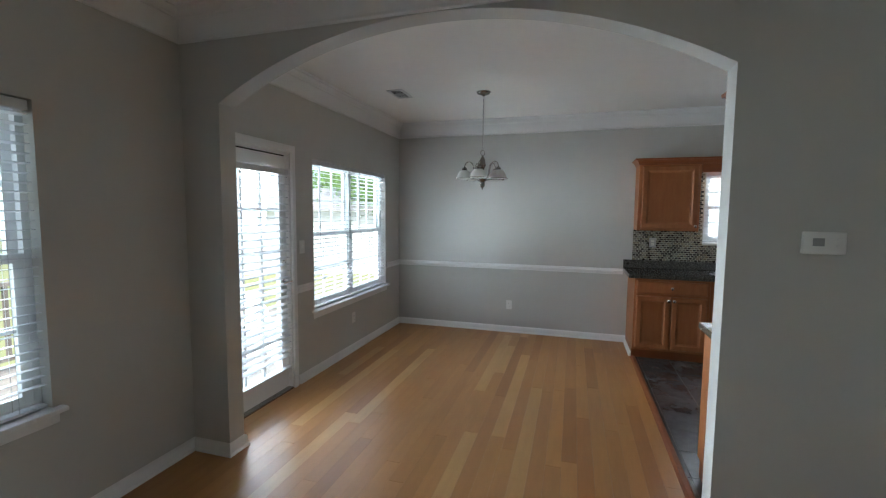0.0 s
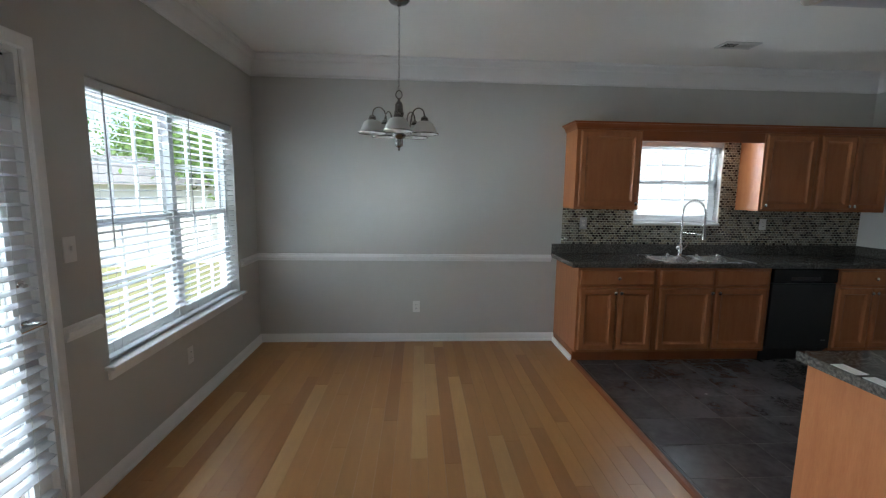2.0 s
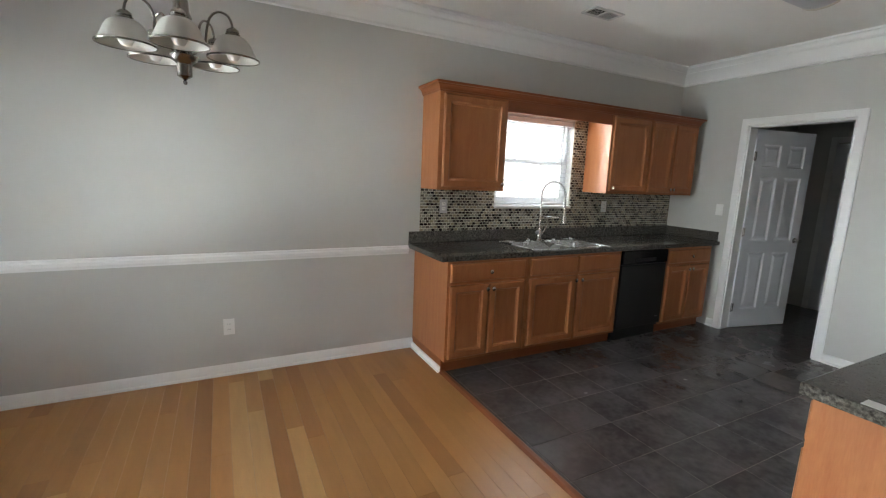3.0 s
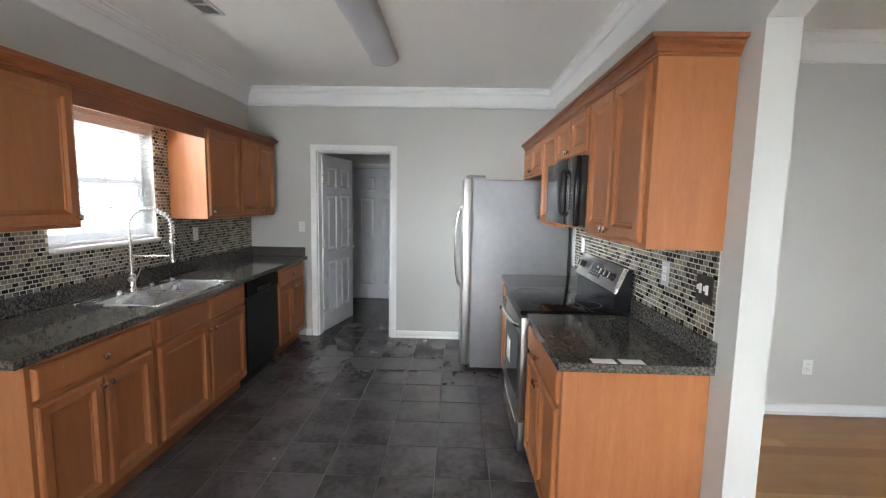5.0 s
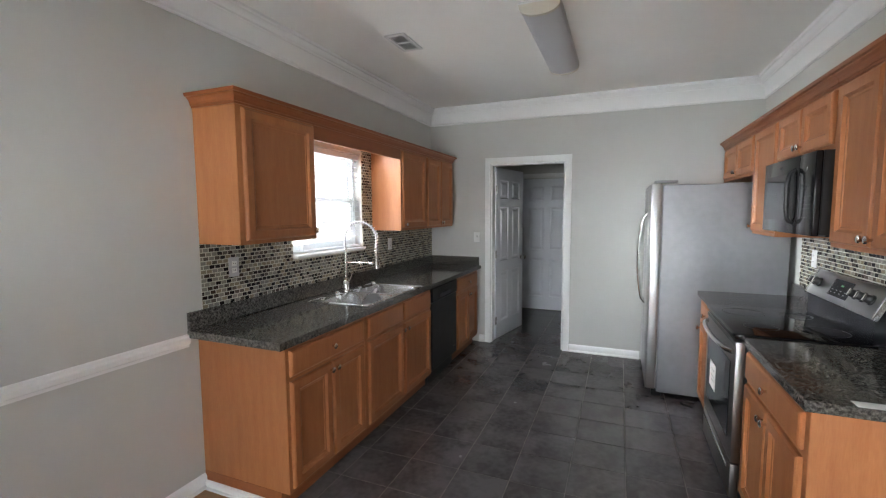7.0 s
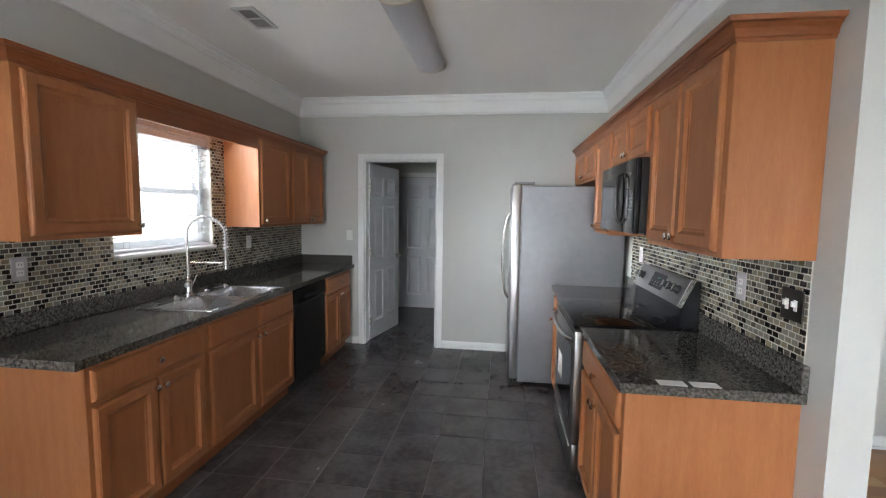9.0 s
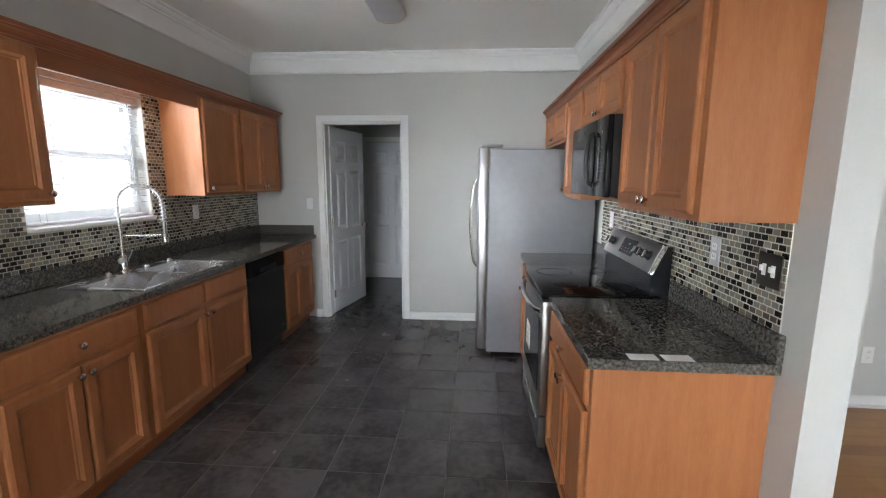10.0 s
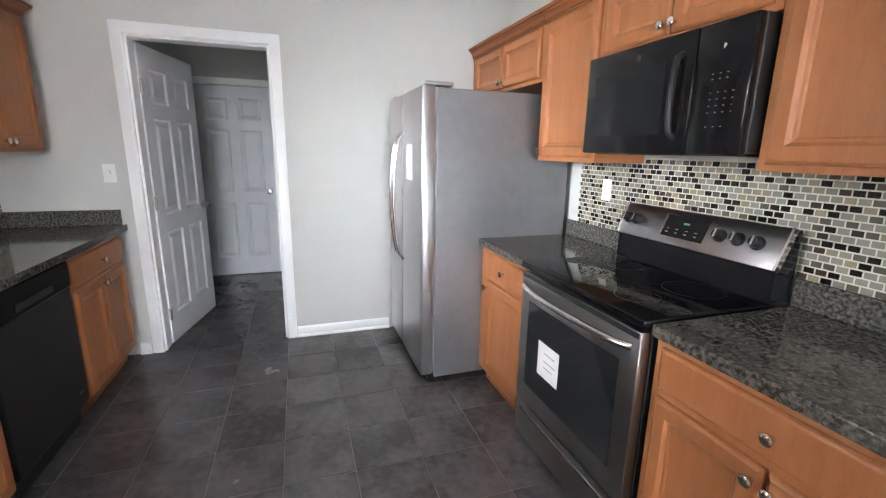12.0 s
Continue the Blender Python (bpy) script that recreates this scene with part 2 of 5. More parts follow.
def thing(name, x, y, z, rz, label, category, group="", kind=""):
    e = new(name)
    e.empty_display_size = 0.1
    e.matrix_basis = pose(x, y, z, 0, 0, rz)
    return tagged(e, label, category, group, kind)


def single(name, bm, material, label, category, group="", kind="", smooth=0):
    """A thing that is one mesh, built in the world's coordinates; its origin goes to its base."""
    lo = [min(v.co[i] for v in bm.verts) for i in range(3)]
    hi = [max(v.co[i] for v in bm.verts) for i in range(3)]
    base = Vector(((lo[0] + hi[0]) / 2, (lo[1] + hi[1]) / 2, lo[2]))
    bm.transform(Matrix.Translation(-base))
    ob = mesh_object(name, bm, material, smooth)
    ob.matrix_basis = Matrix.Translation(base)
    return tagged(ob, label, category, group, kind)


def B():
    return bmesh.new()


def box(bm, x0, y0, z0, x1, y1, z1, bev=0.0, seg=1):
    (x0, x1), (y0, y1), (z0, z1) = sorted((x0, x1)), sorted((y0, y1)), sorted((z0, z1))
    m = Matrix.Translation(((x0 + x1) / 2, (y0 + y1) / 2, (z0 + z1) / 2)) @ Matrix.Diagonal((x1 - x0, y1 - y0, z1 - z0, 1))
    vs = bmesh.ops.create_cube(bm, size=1, matrix=m)["verts"]
    if bev:
        es = list({e for v in vs for e in v.link_edges})
        bmesh.ops.bevel(bm, geom=es, offset=bev, segments=seg, affect="EDGES", profile=0.5)
    return bm


def cyl(bm, p0, p1, r, seg=14, r2=None):
    p0, p1 = Vector(p0), Vector(p1)
    d = p1 - p0
    m = Matrix.Translation((p0 + p1) / 2) @ d.to_track_quat("Z", "Y").to_matrix().to_4x4()
    bmesh.ops.create_cone(bm, cap_ends=True, segments=seg, radius1=r, radius2=r if r2 is None else r2, depth=d.length, matrix=m)
    return bm


def lathe(bm, profile, origin=(0, 0, 0), axis=(0, 0, 1), seg=20):
    """Turn (radius, height) pairs about an axis."""
    m = Matrix.Translation(origin) @ Vector(axis).to_track_quat("Z", "Y").to_matrix().to_4x4()
    rings = []
    for r, h in profile:
        if r < 1e-5:
            rings.append([bm.verts.new(m @ Vector((0, 0, h)))])
        else:
            rings.append([bm.verts.new(m @ Vector((r * math.cos(2 * math.pi * k / seg), r * math.sin(2 * math.pi * k / seg), h))) for k in range(seg)])
    for a, b in zip(rings, rings[1:]):
        for k in range(seg):
            j = (k + 1) % seg
            if len(a) == 1 and len(b) == 1:
                continue
            if len(a) == 1:
                bm.faces.new((a[0], b[k], b[j]))
            elif len(b) == 1:
                bm.faces.new((a[k], a[j], b[0]))
            else:
                bm.faces.new((a[k], a[j], b[j], b[k]))
    return bm


def tube(bm, pts, r, seg=8, closed=False):
    """A round rod along points."""
    pts = [Vector(p) for p in pts]
    n = len(pts)
    rings, up = [], None
    for i, p in enumerate(pts):
        a = pts[(i - 1) % n] if closed or i else p
        b = pts[(i + 1) % n] if closed or i < n - 1 else p
        d = (b - a).normalized()
        if up is None:
            up = d.orthogonal().normalized()
        up = (up - d * up.dot(d)).normalized()
        side = d.cross(up)
        rings.append([bm.verts.new(p + r * (math.cos(2 * math.pi * k / seg) * up + math.sin(2 * math.pi * k / seg) * side)) for k in range(seg)])
    pairs = list(zip(rings, rings[1:])) + ([(rings[-1], rings[0])] if closed else [])
    for a, b in pairs:
        for k in range(seg):
            j = (k + 1) % seg
            bm.faces.new((a[k], a[j], b[j], b[k]))
    if not closed:
        bm.faces.new(rings[0]), bm.faces.new(rings[-1])
    return bm


def ringface(bm, x0, z0, x1, z1, y, rings, back=True):
    """A panelled face looking to -y: rings of (inset, forward) from the outside in, closed at the last."""
    rows = []
    for i, f in rings:
        rows.append([bm.verts.new(p) for p in ((x0 + i, y - f, z0 + i), (x1 - i, y - f, z0 + i), (x1 - i, y - f, z1 - i), (x0 + i, y - f, z1 - i))])
    for a, b in zip(rows, rows[1:]):
        for k in range(4):
            bm.faces.new((a[k], a[(k + 1) % 4], b[(k + 1) % 4], b[k]))
    bm.faces.new(rows[-1])
    if back:
        bm.faces.new(rows[0])
    return bm


def extrude(bm, pts, axis, a, b):
    """A closed outline of two coordinates, run along the third axis from a to b."""
    def at(p, v):
        return {"x": (v, p[0], p[1]), "y": (p[0], v, p[1]), "z": (p[0], p[1], v)}[axis]
    lo, hi = [bm.verts.new(at(p, a)) for p in pts], [bm.verts.new(at(p, b)) for p in pts]
    n = len(pts)
    bm.faces.new(lo), bm.faces.new(hi)
    for k in range(n):
        bm.faces.new((lo[k], lo[(k + 1) % n], hi[(k + 1) % n], hi[k]))
    return bm


def slab_wall(bm, along, u0, u1, z0, z1, n0, n1, holes=()):
    """A wall along x or y, from n0 to n1 in thickness, with rectangular openings (u0, u1, z0, z1) right through."""
    us = sorted({u0, u1, *[min(max(v, u0), u1) for h in holes for v in h[:2]]})
    zs = sorted({z0, z1, *[min(max(v, z0), z1) for h in holes for v in h[2:]]})

    def full(i, j):
        if not (0 <= i < len(us) - 1 and 0 <= j < len(zs) - 1):
            return False
        u, z = (us[i] + us[i + 1]) / 2, (zs[j] + zs[j + 1]) / 2
        return not any(h[0] < u < h[1] and h[2] < z < h[3] for h in holes)

    cache = {}

    def v(u, n, z):
        key = (u, n, z)
        if key not in cache:
            cache[key] = bm.verts.new((u, n, z) if along == "x" else (n, u, z))
        return cache[key]

    for i in range(len(us) - 1):
        for j in range(len(zs) - 1):
            if not full(i, j):
                continue
            a, b, c, d = us[i], us[i + 1], zs[j], zs[j + 1]
            for n in (n0, n1):
                bm.faces.new((v(a, n, c), v(b, n, c), v(b, n, d), v(a, n, d)))
            for di, dj, p, q in ((-1, 0, (a, c), (a, d)), (1, 0, (b, c), (b, d)), (0, -1, (a, c), (b, c)), (0, 1, (a, d), (b, d))):
                if not full(i + di, j + dj):
                    bm.faces.new((v(p[0], n0, p[1]), v(q[0], n0, q[1]), v(q[0], n1, q[1]), v(p[0], n1, p[1])))
    return bm


# ---- plan: x east, y north ----
WEST, NORTH, EAST, SOUTH, ARCH = 0.0, 7.01, 6.16, 3.685, 3.56
CEILING = 2.74
LIVE_E, LIVE_S = 4.57, -1.25
FAR_E = 8.6
HALL_E = 8.12
SPLIT = 2.985
JAMB_W, JAMB_E, SPRING, APEX = 0.280, 2.950, 2.185, 2.545

WIN_D = (4.94, 6.555, 0.62, 2.035)
WIN_L = (1.17, 2.785, 0.62, 2.035)
DOOR_W = (3.76, 4.61, 0.0, 2.045)
WIN_K = (3.735, 4.615, 1.235, 2.04)
WIN_F = (-0.80, 0.85, 0.62, 2.035)
DOOR_E = (5.437, 6.262, 0.0, 2.078)

# ---- structure ----
def shell(name, bm, mat, label, category, smooth=0):
    return tagged(mesh_object(name, bm, mat, smooth), label, category, "", "structure")


shell("wall_west", slab_wall(B(), "y", LIVE_S, NORTH + 0.15, 0, CEILING, WEST - 0.15, WEST, [WIN_D, WIN_L, DOOR_W]), WALL, "light grey painted outside wall with door and windows", "wall")
shell("wall_north", slab_wall(B(), "x", WEST, EAST + 0.12, 0, CEILING, NORTH, NORTH + 0.15, [WIN_K]), WALL, "light grey painted wall behind dining area and sink", "wall")
shell("wall_east", slab_wall(B(), "y", ARCH, NORTH, 0, CEILING, EAST, EAST + 0.12, [DOOR_E]), WALL, "light grey painted kitchen wall with white doorway", "wall")

arch = [(WEST, 0.0), (JAMB_W, 0.0), (JAMB_W, SPRING)]
half, sag = (JAMB_E - JAMB_W) / 2, APEX - SPRING
rad = (half * half + sag * sag) / (2 * sag)
mid = (JAMB_E + JAMB_W) / 2
for k in range(1, 40):
    ang = math.asin(half / rad) * (k / 20 - 1)
    arch.append((mid + rad * math.sin(ang), APEX - rad + rad * math.cos(ang)))
arch += [(JAMB_E, SPRING), (JAMB_E, 0.0), (EAST, 0.0), (EAST, CEILING), (WEST, CEILING)]
shell("wall_arch", extrude(B(), arch, "y", ARCH, SOUTH), WALL, "light grey wall with a wide arched opening", "wall")
shell("wall_living_east", slab_wall(B(), "y", 1.40, ARCH, 0, CEILING, LIVE_E, LIVE_E + 0.14), WALL, "light grey wall end beside the living room", "wall")
shell("wall_living_south", slab_wall(B(), "x", WEST, FAR_E + 0.12, 0, CEILING, LIVE_S - 0.12, LIVE_S), WALL, "plain grey wall closing the living room", "wall")
shell("wall_far_east", slab_wall(B(), "y", LIVE_S, 1.40, 0, CEILING, FAR_E, FAR_E + 0.12, [WIN_F]), WALL, "plain wall of the room beyond the corner", "wall")
shell("wall_far_north", slab_wall(B(), "x", LIVE_E + 0.14, FAR_E, 0, CEILING, 1.40, 1.52), WALL, "plain wall of the room beyond the corner", "wall")
shell("wall_hall_east", slab_wall(B(), "y", 5.05, 6.75, 0, CEILING, HALL_E, HALL_E + 0.12), WALL, "grey wall at the back of the utility hall", "wall")
shell("wall_hall_north", slab_wall(B(), "x", EAST + 0.12, HALL_E + 0.12, 0, CEILING, 6.75, 6.87), WALL, "grey side wall of the utility hall", "wall")
shell("wall_hall_south", slab_wall(B(), "x", EAST + 0.12, HALL_E + 0.12, 0, CEILING, 4.93, 5.05), WALL, "grey side wall of the utility hall", "wall")
shell("ceiling", box(B(), WEST - 0.15, LIVE_S - 0.12, CEILING, FAR_E + 0.12, NORTH + 0.15, CEILING + 0.15), CEIL, "off-white textured ceiling", "ceiling")


def run(bm, profile, a, b, side):
    """A moulding: profile of (out from the wall, height), along the wall face from a to b; side is the way out of the wall."""
    (ax, ay), (bx, by) = a, b
    sx, sy = side
    rows = []
    for x, y in (a, b):
        rows.append([bm.verts.new((x + sx * o, y + sy * o, z)) for o, z in profile])
    n = len(profile)
    bm.faces.new(rows[0]), bm.faces.new(rows[1])
    for k in range(n):
        bm.faces.new((rows[0][k], rows[0][(k + 1) % n], rows[1][(k + 1) % n], rows[1][k]))
    return bm


def cornice(bm, pts, closed=False):
    """A mitred frieze-and-crown moulding round the inside of a path of corners, walked with the room to the left."""
    prof = [(0.001, 2.548), (0.013, 2.548), (0.019, 2.554), (0.019, 2.562), (0.014, 2.570), (0.013, 2.576), (0.024, 2.640), (0.040, 2.672), (0.047, 2.674), (0.049, 2.686), (0.058, 2.692), (0.072, 2.708), (0.076, 2.720), (0.088, 2.724), (0.092, 2.7395), (0.001, 2.7395)]
    return sweep(bm, pts, prof, closed)


def sweep(bm, pts, prof, closed=False):
    n = len(pts)
    pv = [Vector((x, y)) for x, y in pts]
    rows = []
    for i, p in enumerate(pv):
        a = pv[(i - 1) % n] if closed or i else None
        b = pv[(i + 1) % n] if closed or i < n - 1 else None
        d1 = (p - a).normalized() if a is not None else (b - p).normalized()
        d2 = (b - p).normalized() if b is not None else d1
        n1, n2 = Vector((-d1.y, d1.x)), Vector((-d2.y, d2.x))
        m = n1 + n2
        m = m / m.dot(n1) if m.length > 1e-6 else n1
        rows.append([bm.verts.new((p.x + m.x * o, p.y + m.y * o, z)) for o, z in prof])
    k2 = len(prof)
    for r0, r1 in list(zip(rows, rows[1:])) + ([(rows[-1], rows[0])] if closed else []):
        for k in range(k2):
            bm.faces.new((r0[k], r0[(k + 1) % k2], r1[(k + 1) % k2], r1[k]))
    if not closed:
        bm.faces.new(rows[0]), bm.faces.new(rows[-1])
    return bm


shell("crown_molding_kitchen", cornice(B(), [(WEST, SOUTH), (EAST, SOUTH), (EAST, NORTH), (WEST, NORTH)], True), TRIM, "wide white crown molding with a lower bead", "molding", 35)
shell("crown_molding_living", cornice(B(), [(WEST, LIVE_S), (FAR_E, LIVE_S), (FAR_E, 1.40), (LIVE_E, 1.40), (LIVE_E, ARCH), (WEST, ARCH)], True), TRIM, "wide white crown molding in the living room", "molding", 35)
BASEP = [(0.0005, 0.002), (0.024, 0.002), (0.022, 0.014), (0.013, 0.022), (0.013, 0.066), (0.008, 0.077), (0.0005, 0.084)]
RAILP = [(0.0005, 0.830), (0.010, 0.828), (0.012, 0.842), (0.022, 0.850), (0.024, 0.872), (0.014, 0.880), (0.012, 0.892), (0.0005, 0.897)]
shell("baseboard_dining", sweep(B(), [(2.965, NORTH), (WEST, NORTH), (WEST, 4.68)], BASEP), TRIM, "white baseboard along the dining walls", "baseboard", 30)
shell("baseboard_living", sweep(B(), [(WEST, LIVE_S), (FAR_E, LIVE_S), (FAR_E, 1.40), (LIVE_E, 1.40), (LIVE_E, ARCH), (JAMB_E, ARCH), (JAMB_E, SOUTH), (3.03, SOUTH)], BASEP), TRIM, "white baseboard round the living room", "baseboard", 30)
shell("baseboard_pier", sweep(B(), [(0.02, SOUTH), (JAMB_W, SOUTH), (JAMB_W, ARCH), (WEST, ARCH), (WEST, LIVE_S)], BASEP), TRIM, "white baseboard round the arch pier", "baseboard", 30)
shell("baseboard_kitchen", sweep(B(), [(EAST, 4.66), (EAST, 5.366)], BASEP), TRIM, "white baseboard on the kitchen wall", "baseboard", 30)
shell("baseboard_counter", sweep(B(), [(EAST, 6.333), (EAST, 6.40)], BASEP), TRIM, "short white baseboard beside the doorway", "baseboard", 30)
shell("baseboard_cabinet", sweep(B(), [(2.965, 6.46), (2.965, NORTH)], [(o, z * 0.55) for o, z in BASEP]), TRIM, "low white trim along the cabinet end", "baseboard", 30)
shell("chair_rail_north", sweep(B(), [(2.905, NORTH), (WEST, NORTH), (WEST, 6.60)], RAILP), TRIM, "white chair rail molding", "chair rail", 30)
shell("chair_rail_west", sweep(B(), [(WEST, 4.905), (WEST, 4.68)], RAILP), TRIM, "short white chair rail between door and window", "chair rail", 30)

# door casing in the kitchen
def casing(name, u0, u1, top, plane, out, axis, w=0.07, label="white painted door casing"):
    bm = B()
    prof = ((0.0, 0.0), (0.0, 0.012), (0.008, 0.018), (w - 0.012, 0.014), (w, 0.009), (w, 0.0))
    path = [(u0, 0.0), (u0, top), (u1, top), (u1, 0.0)]
    rows = []
    for i, (u, z) in enumerate(path):
        row = []
        for o, h in prof:
            du, dz = (-o if i < 2 else o), (o if i in (1, 2) else 0)
            p = (u + du, z + dz)
            n = plane + out * h
            row.append(bm.verts.new((n, p[0], p[1]) if axis == "x" else (p[0], n, p[1])))
        rows.append(row)
    for a, b in zip(rows, rows[1:]):
        for k in range(len(prof)):
            j = (k + 1) % len(prof)
            bm.faces.new((a[k], a[j], b[j], b[k]))
    bm.faces.new(rows[0]), bm.faces.new(rows[-1])
    return shell(name, bm, TRIM, label, "door casing", 30)


casing("trim_kitchen_door", DOOR_E[0] + 0.004, DOOR_E[1] - 0.004, DOOR_E[3] - 0.004, EAST + 0.0005, -1, "x")
bm = B()
for a, b in ((DOOR_E[0], DOOR_E[0] + 0.018), (DOOR_E[1] - 0.018, DOOR_E[1])):
    box(bm, EAST + 0.001, a, 0.004, EAST + 0.119, b, DOOR_E[3] - 0.018)
box(bm, EAST + 0.001, DOOR_E[0], DOOR_E[3] - 0.018, EAST + 0.119, DOOR_E[1], DOOR_E[3])
shell("trim_kitchen_jamb", bm, TRIM, "white painted door jamb", "door jamb")

# ---- windows and blinds ----
def sash(parent, x0, x1, z0, z1, y, cols, rows, label=""):
    """One glazed sash: its frame, bars and panes."""
    f = 0.042
    bm = B()
    box(bm, x0, y, z0, x0 + f, y + 0.03, z1), box(bm, x1 - f, y, z0, x1, y + 0.03, z1)
    box(bm, x0 + f, y, z0, x1 - f, y + 0.03, z0 + f), box(bm, x0 + f, y, z1 - f, x1 - f, y + 0.03, z1)
    s = part("sash", bm, VINYL, parent)
    gx0, gx1, gz0, gz1 = x0 + f, x1 - f, z0 + f, z1 - f
    for k in range(1, cols):
        x = gx0 + (gx1 - gx0) * k / cols
        part("muntin", box(B(), x - 0.009, y + 0.007, gz0, x + 0.009, y + 0.024, gz1), VINYL, s)
    for k in range(1, rows):
        z = gz0 + (gz1 - gz0) * k / rows
        part("muntin", box(B(), gx0, y + 0.0062, z - 0.009, gx1, y + 0.0248, z + 0.009), VINYL, s)
    p = part("pane", box(B(), gx0, y + 0.0135, gz0, gx1, y + 0.0175, gz1), GLASS, s)
    p.visible_shadow = False
    return s


def window(name, x, y, rz, w, z0, z1, units, label, deep=0.15):
    t = thing(name, x, y, z0, rz, label, "window", "", "structure")
    h = z1 - z0
    bm = B()
    box(bm, 0, 0.07, 0, 0.03, 0.145, h), box(bm, w - 0.03, 0.07, 0, w, 0.145, h)
    box(bm, 0.03, 0.07, 0, w - 0.03, 0.145, 0.03), box(bm, 0.03, 0.07, h - 0.03, w - 0.03, 0.145, h)
    part("window_frame", bm, VINYL, t)
    uw = (w - 0.06 - (units - 1) * 0.05) / units
    for k in range(units):
        a = 0.03 + k * (uw + 0.05)
        if k:
            part("mullion", box(B(), a - 0.05, 0.065, 0.03, a, 0.145, h - 0.03), VINYL, t)
        m = 0.03 + (h - 0.06) * 0.5
        sash(t, a, a + uw, m - 0.02, h - 0.03, 0.105, 3, 2)
        sash(t, a, a + uw, 0.03, m + 0.022, 0.073, 3, 2)
    return t


def blind(x, y, z, rz, w, drop, pitch, depth, tilt, label, wand_x, wand_len):
    """A faux-wood venetian blind hanging down from z, lowered, with its slats open."""
    t = thing("venetian_blind", x, y, z, rz, label, "window blind", "faux-wood blinds")
    part("headrail", box(B(), 0, -0.022, -0.045, w, 0.022, 0, 0.004), SLAT, t)
    n = int((drop - 0.09) / pitch)
    bm = B()
    c, s = math.cos(radians(tilt)), math.sin(radians(tilt))
    h = depth / 2
    prof = [(-h * c, -h * s - 0.0012), (0, 0.0008), (h * c, h * s - 0.0012), (h * c, h * s + 0.0012), (0, 0.0036), (-h * c, -h * s + 0.0012)]
    extrude(bm, prof, "x", 0.004, w - 0.004)
    first = part("slat", bm, SLAT, t)
    first.location.z = -0.065
    for k in range(1, n):
        again(first, 0, 0, -pitch * k)
    part("bottom_rail", box(B(), 0.003, -h * 0.95, -drop, w - 0.003, h * 0.95, -drop + 0.016, 0.004), SLAT, t)
    for f in (0.14, 0.86) if w < 1 else (0.1, 0.5, 0.9):
        for yy in (-h * 0.9, h * 0.9):
            part("ladder_cord", cyl(B(), (w * f, yy, -0.045), (w * f, yy, -drop + 0.01), 0.0012, 5), CORD, t)
    part("tilt_wand", cyl(B(), (wand_x, -h - 0.012, -0.04), (wand_x, -h - 0.012, -0.04 - wand_len), 0.0035, 6), WAND, t)
    return t


def sill(name, x0, x1, y, z, rz, reach=0.045, apron=0.06, ears=0.04):
    t = thing(name, 0, 0, 0, 0, "white painted window sill and apron", "window sill", "", "structure")
    t.matrix_basis = pose(x0[0], x0[1], z, 0, 0, rz)
    w = x1
    part("stool", box(B(), -ears, -reach, -0.022, w + ears, 0.068, 0, 0.005, 2), TRIM, t)
    if apron:
        part("apron", box(B(), -0.02, -0.014, -0.022 - apron, w + 0.02, 0.001, -0.022, 0.003), TRIM, t)
    return t


for nm, sl, wd in (("window_1", "window_sill_1", WIN_D), ("window_2", "window_sill_2", WIN_L)):
    w = wd[1] - wd[0]
    window(nm, WEST, wd[0], 90, w, wd[2], wd[3], 2, "white vinyl double-hung twin window with grilles")
    sill(sl, (WEST, wd[0]), w, 0, wd[2] + 0.001, 90, 0.05, 0.055)
    half_w = w / 2 - 0.012
    for k in (0, 1):
        blind(WEST - 0.034, wd[0] + 0.008 + k * (half_w + 0.008), wd[3] - 0.004, 90, half_w, wd[3] - wd[2] - 0.012, 0.0425, 0.050, -6 if k else 4, "white faux-wood venetian blind with open slats in the window", 0.10, 0.78)

# Unseen window, assumed on this wall so that light enters the far room.
window("window_4", FAR_E, WIN_F[1], -90, WIN_F[1] - WIN_F[0], WIN_F[2], WIN_F[3], 2, "white vinyl double-hung twin window with grilles")

# kitchen window, set in the tiled wall
window("window_3", WIN_K[0], NORTH, 0, WIN_K[1] - WIN_K[0], WIN_K[2], WIN_K[3], 1, "white vinyl double-hung window over the sink")
sill("window_sill_3", (WIN_K[0], NORTH), WIN_K[1] - WIN_K[0], 0, WIN_K[2] + 0.001, 0, 0.040, 0, 0.004)
blind(WIN_K[0] + 0.006, NORTH + 0.036, WIN_K[3] - 0.004, 0, WIN_K[1] - WIN_K[0] - 0.012, WIN_K[3] - WIN_K[2] - 0.012, 0.0425, 0.046, 1, "white faux-wood blind with open slats over the sink", 0.75, 0.45)

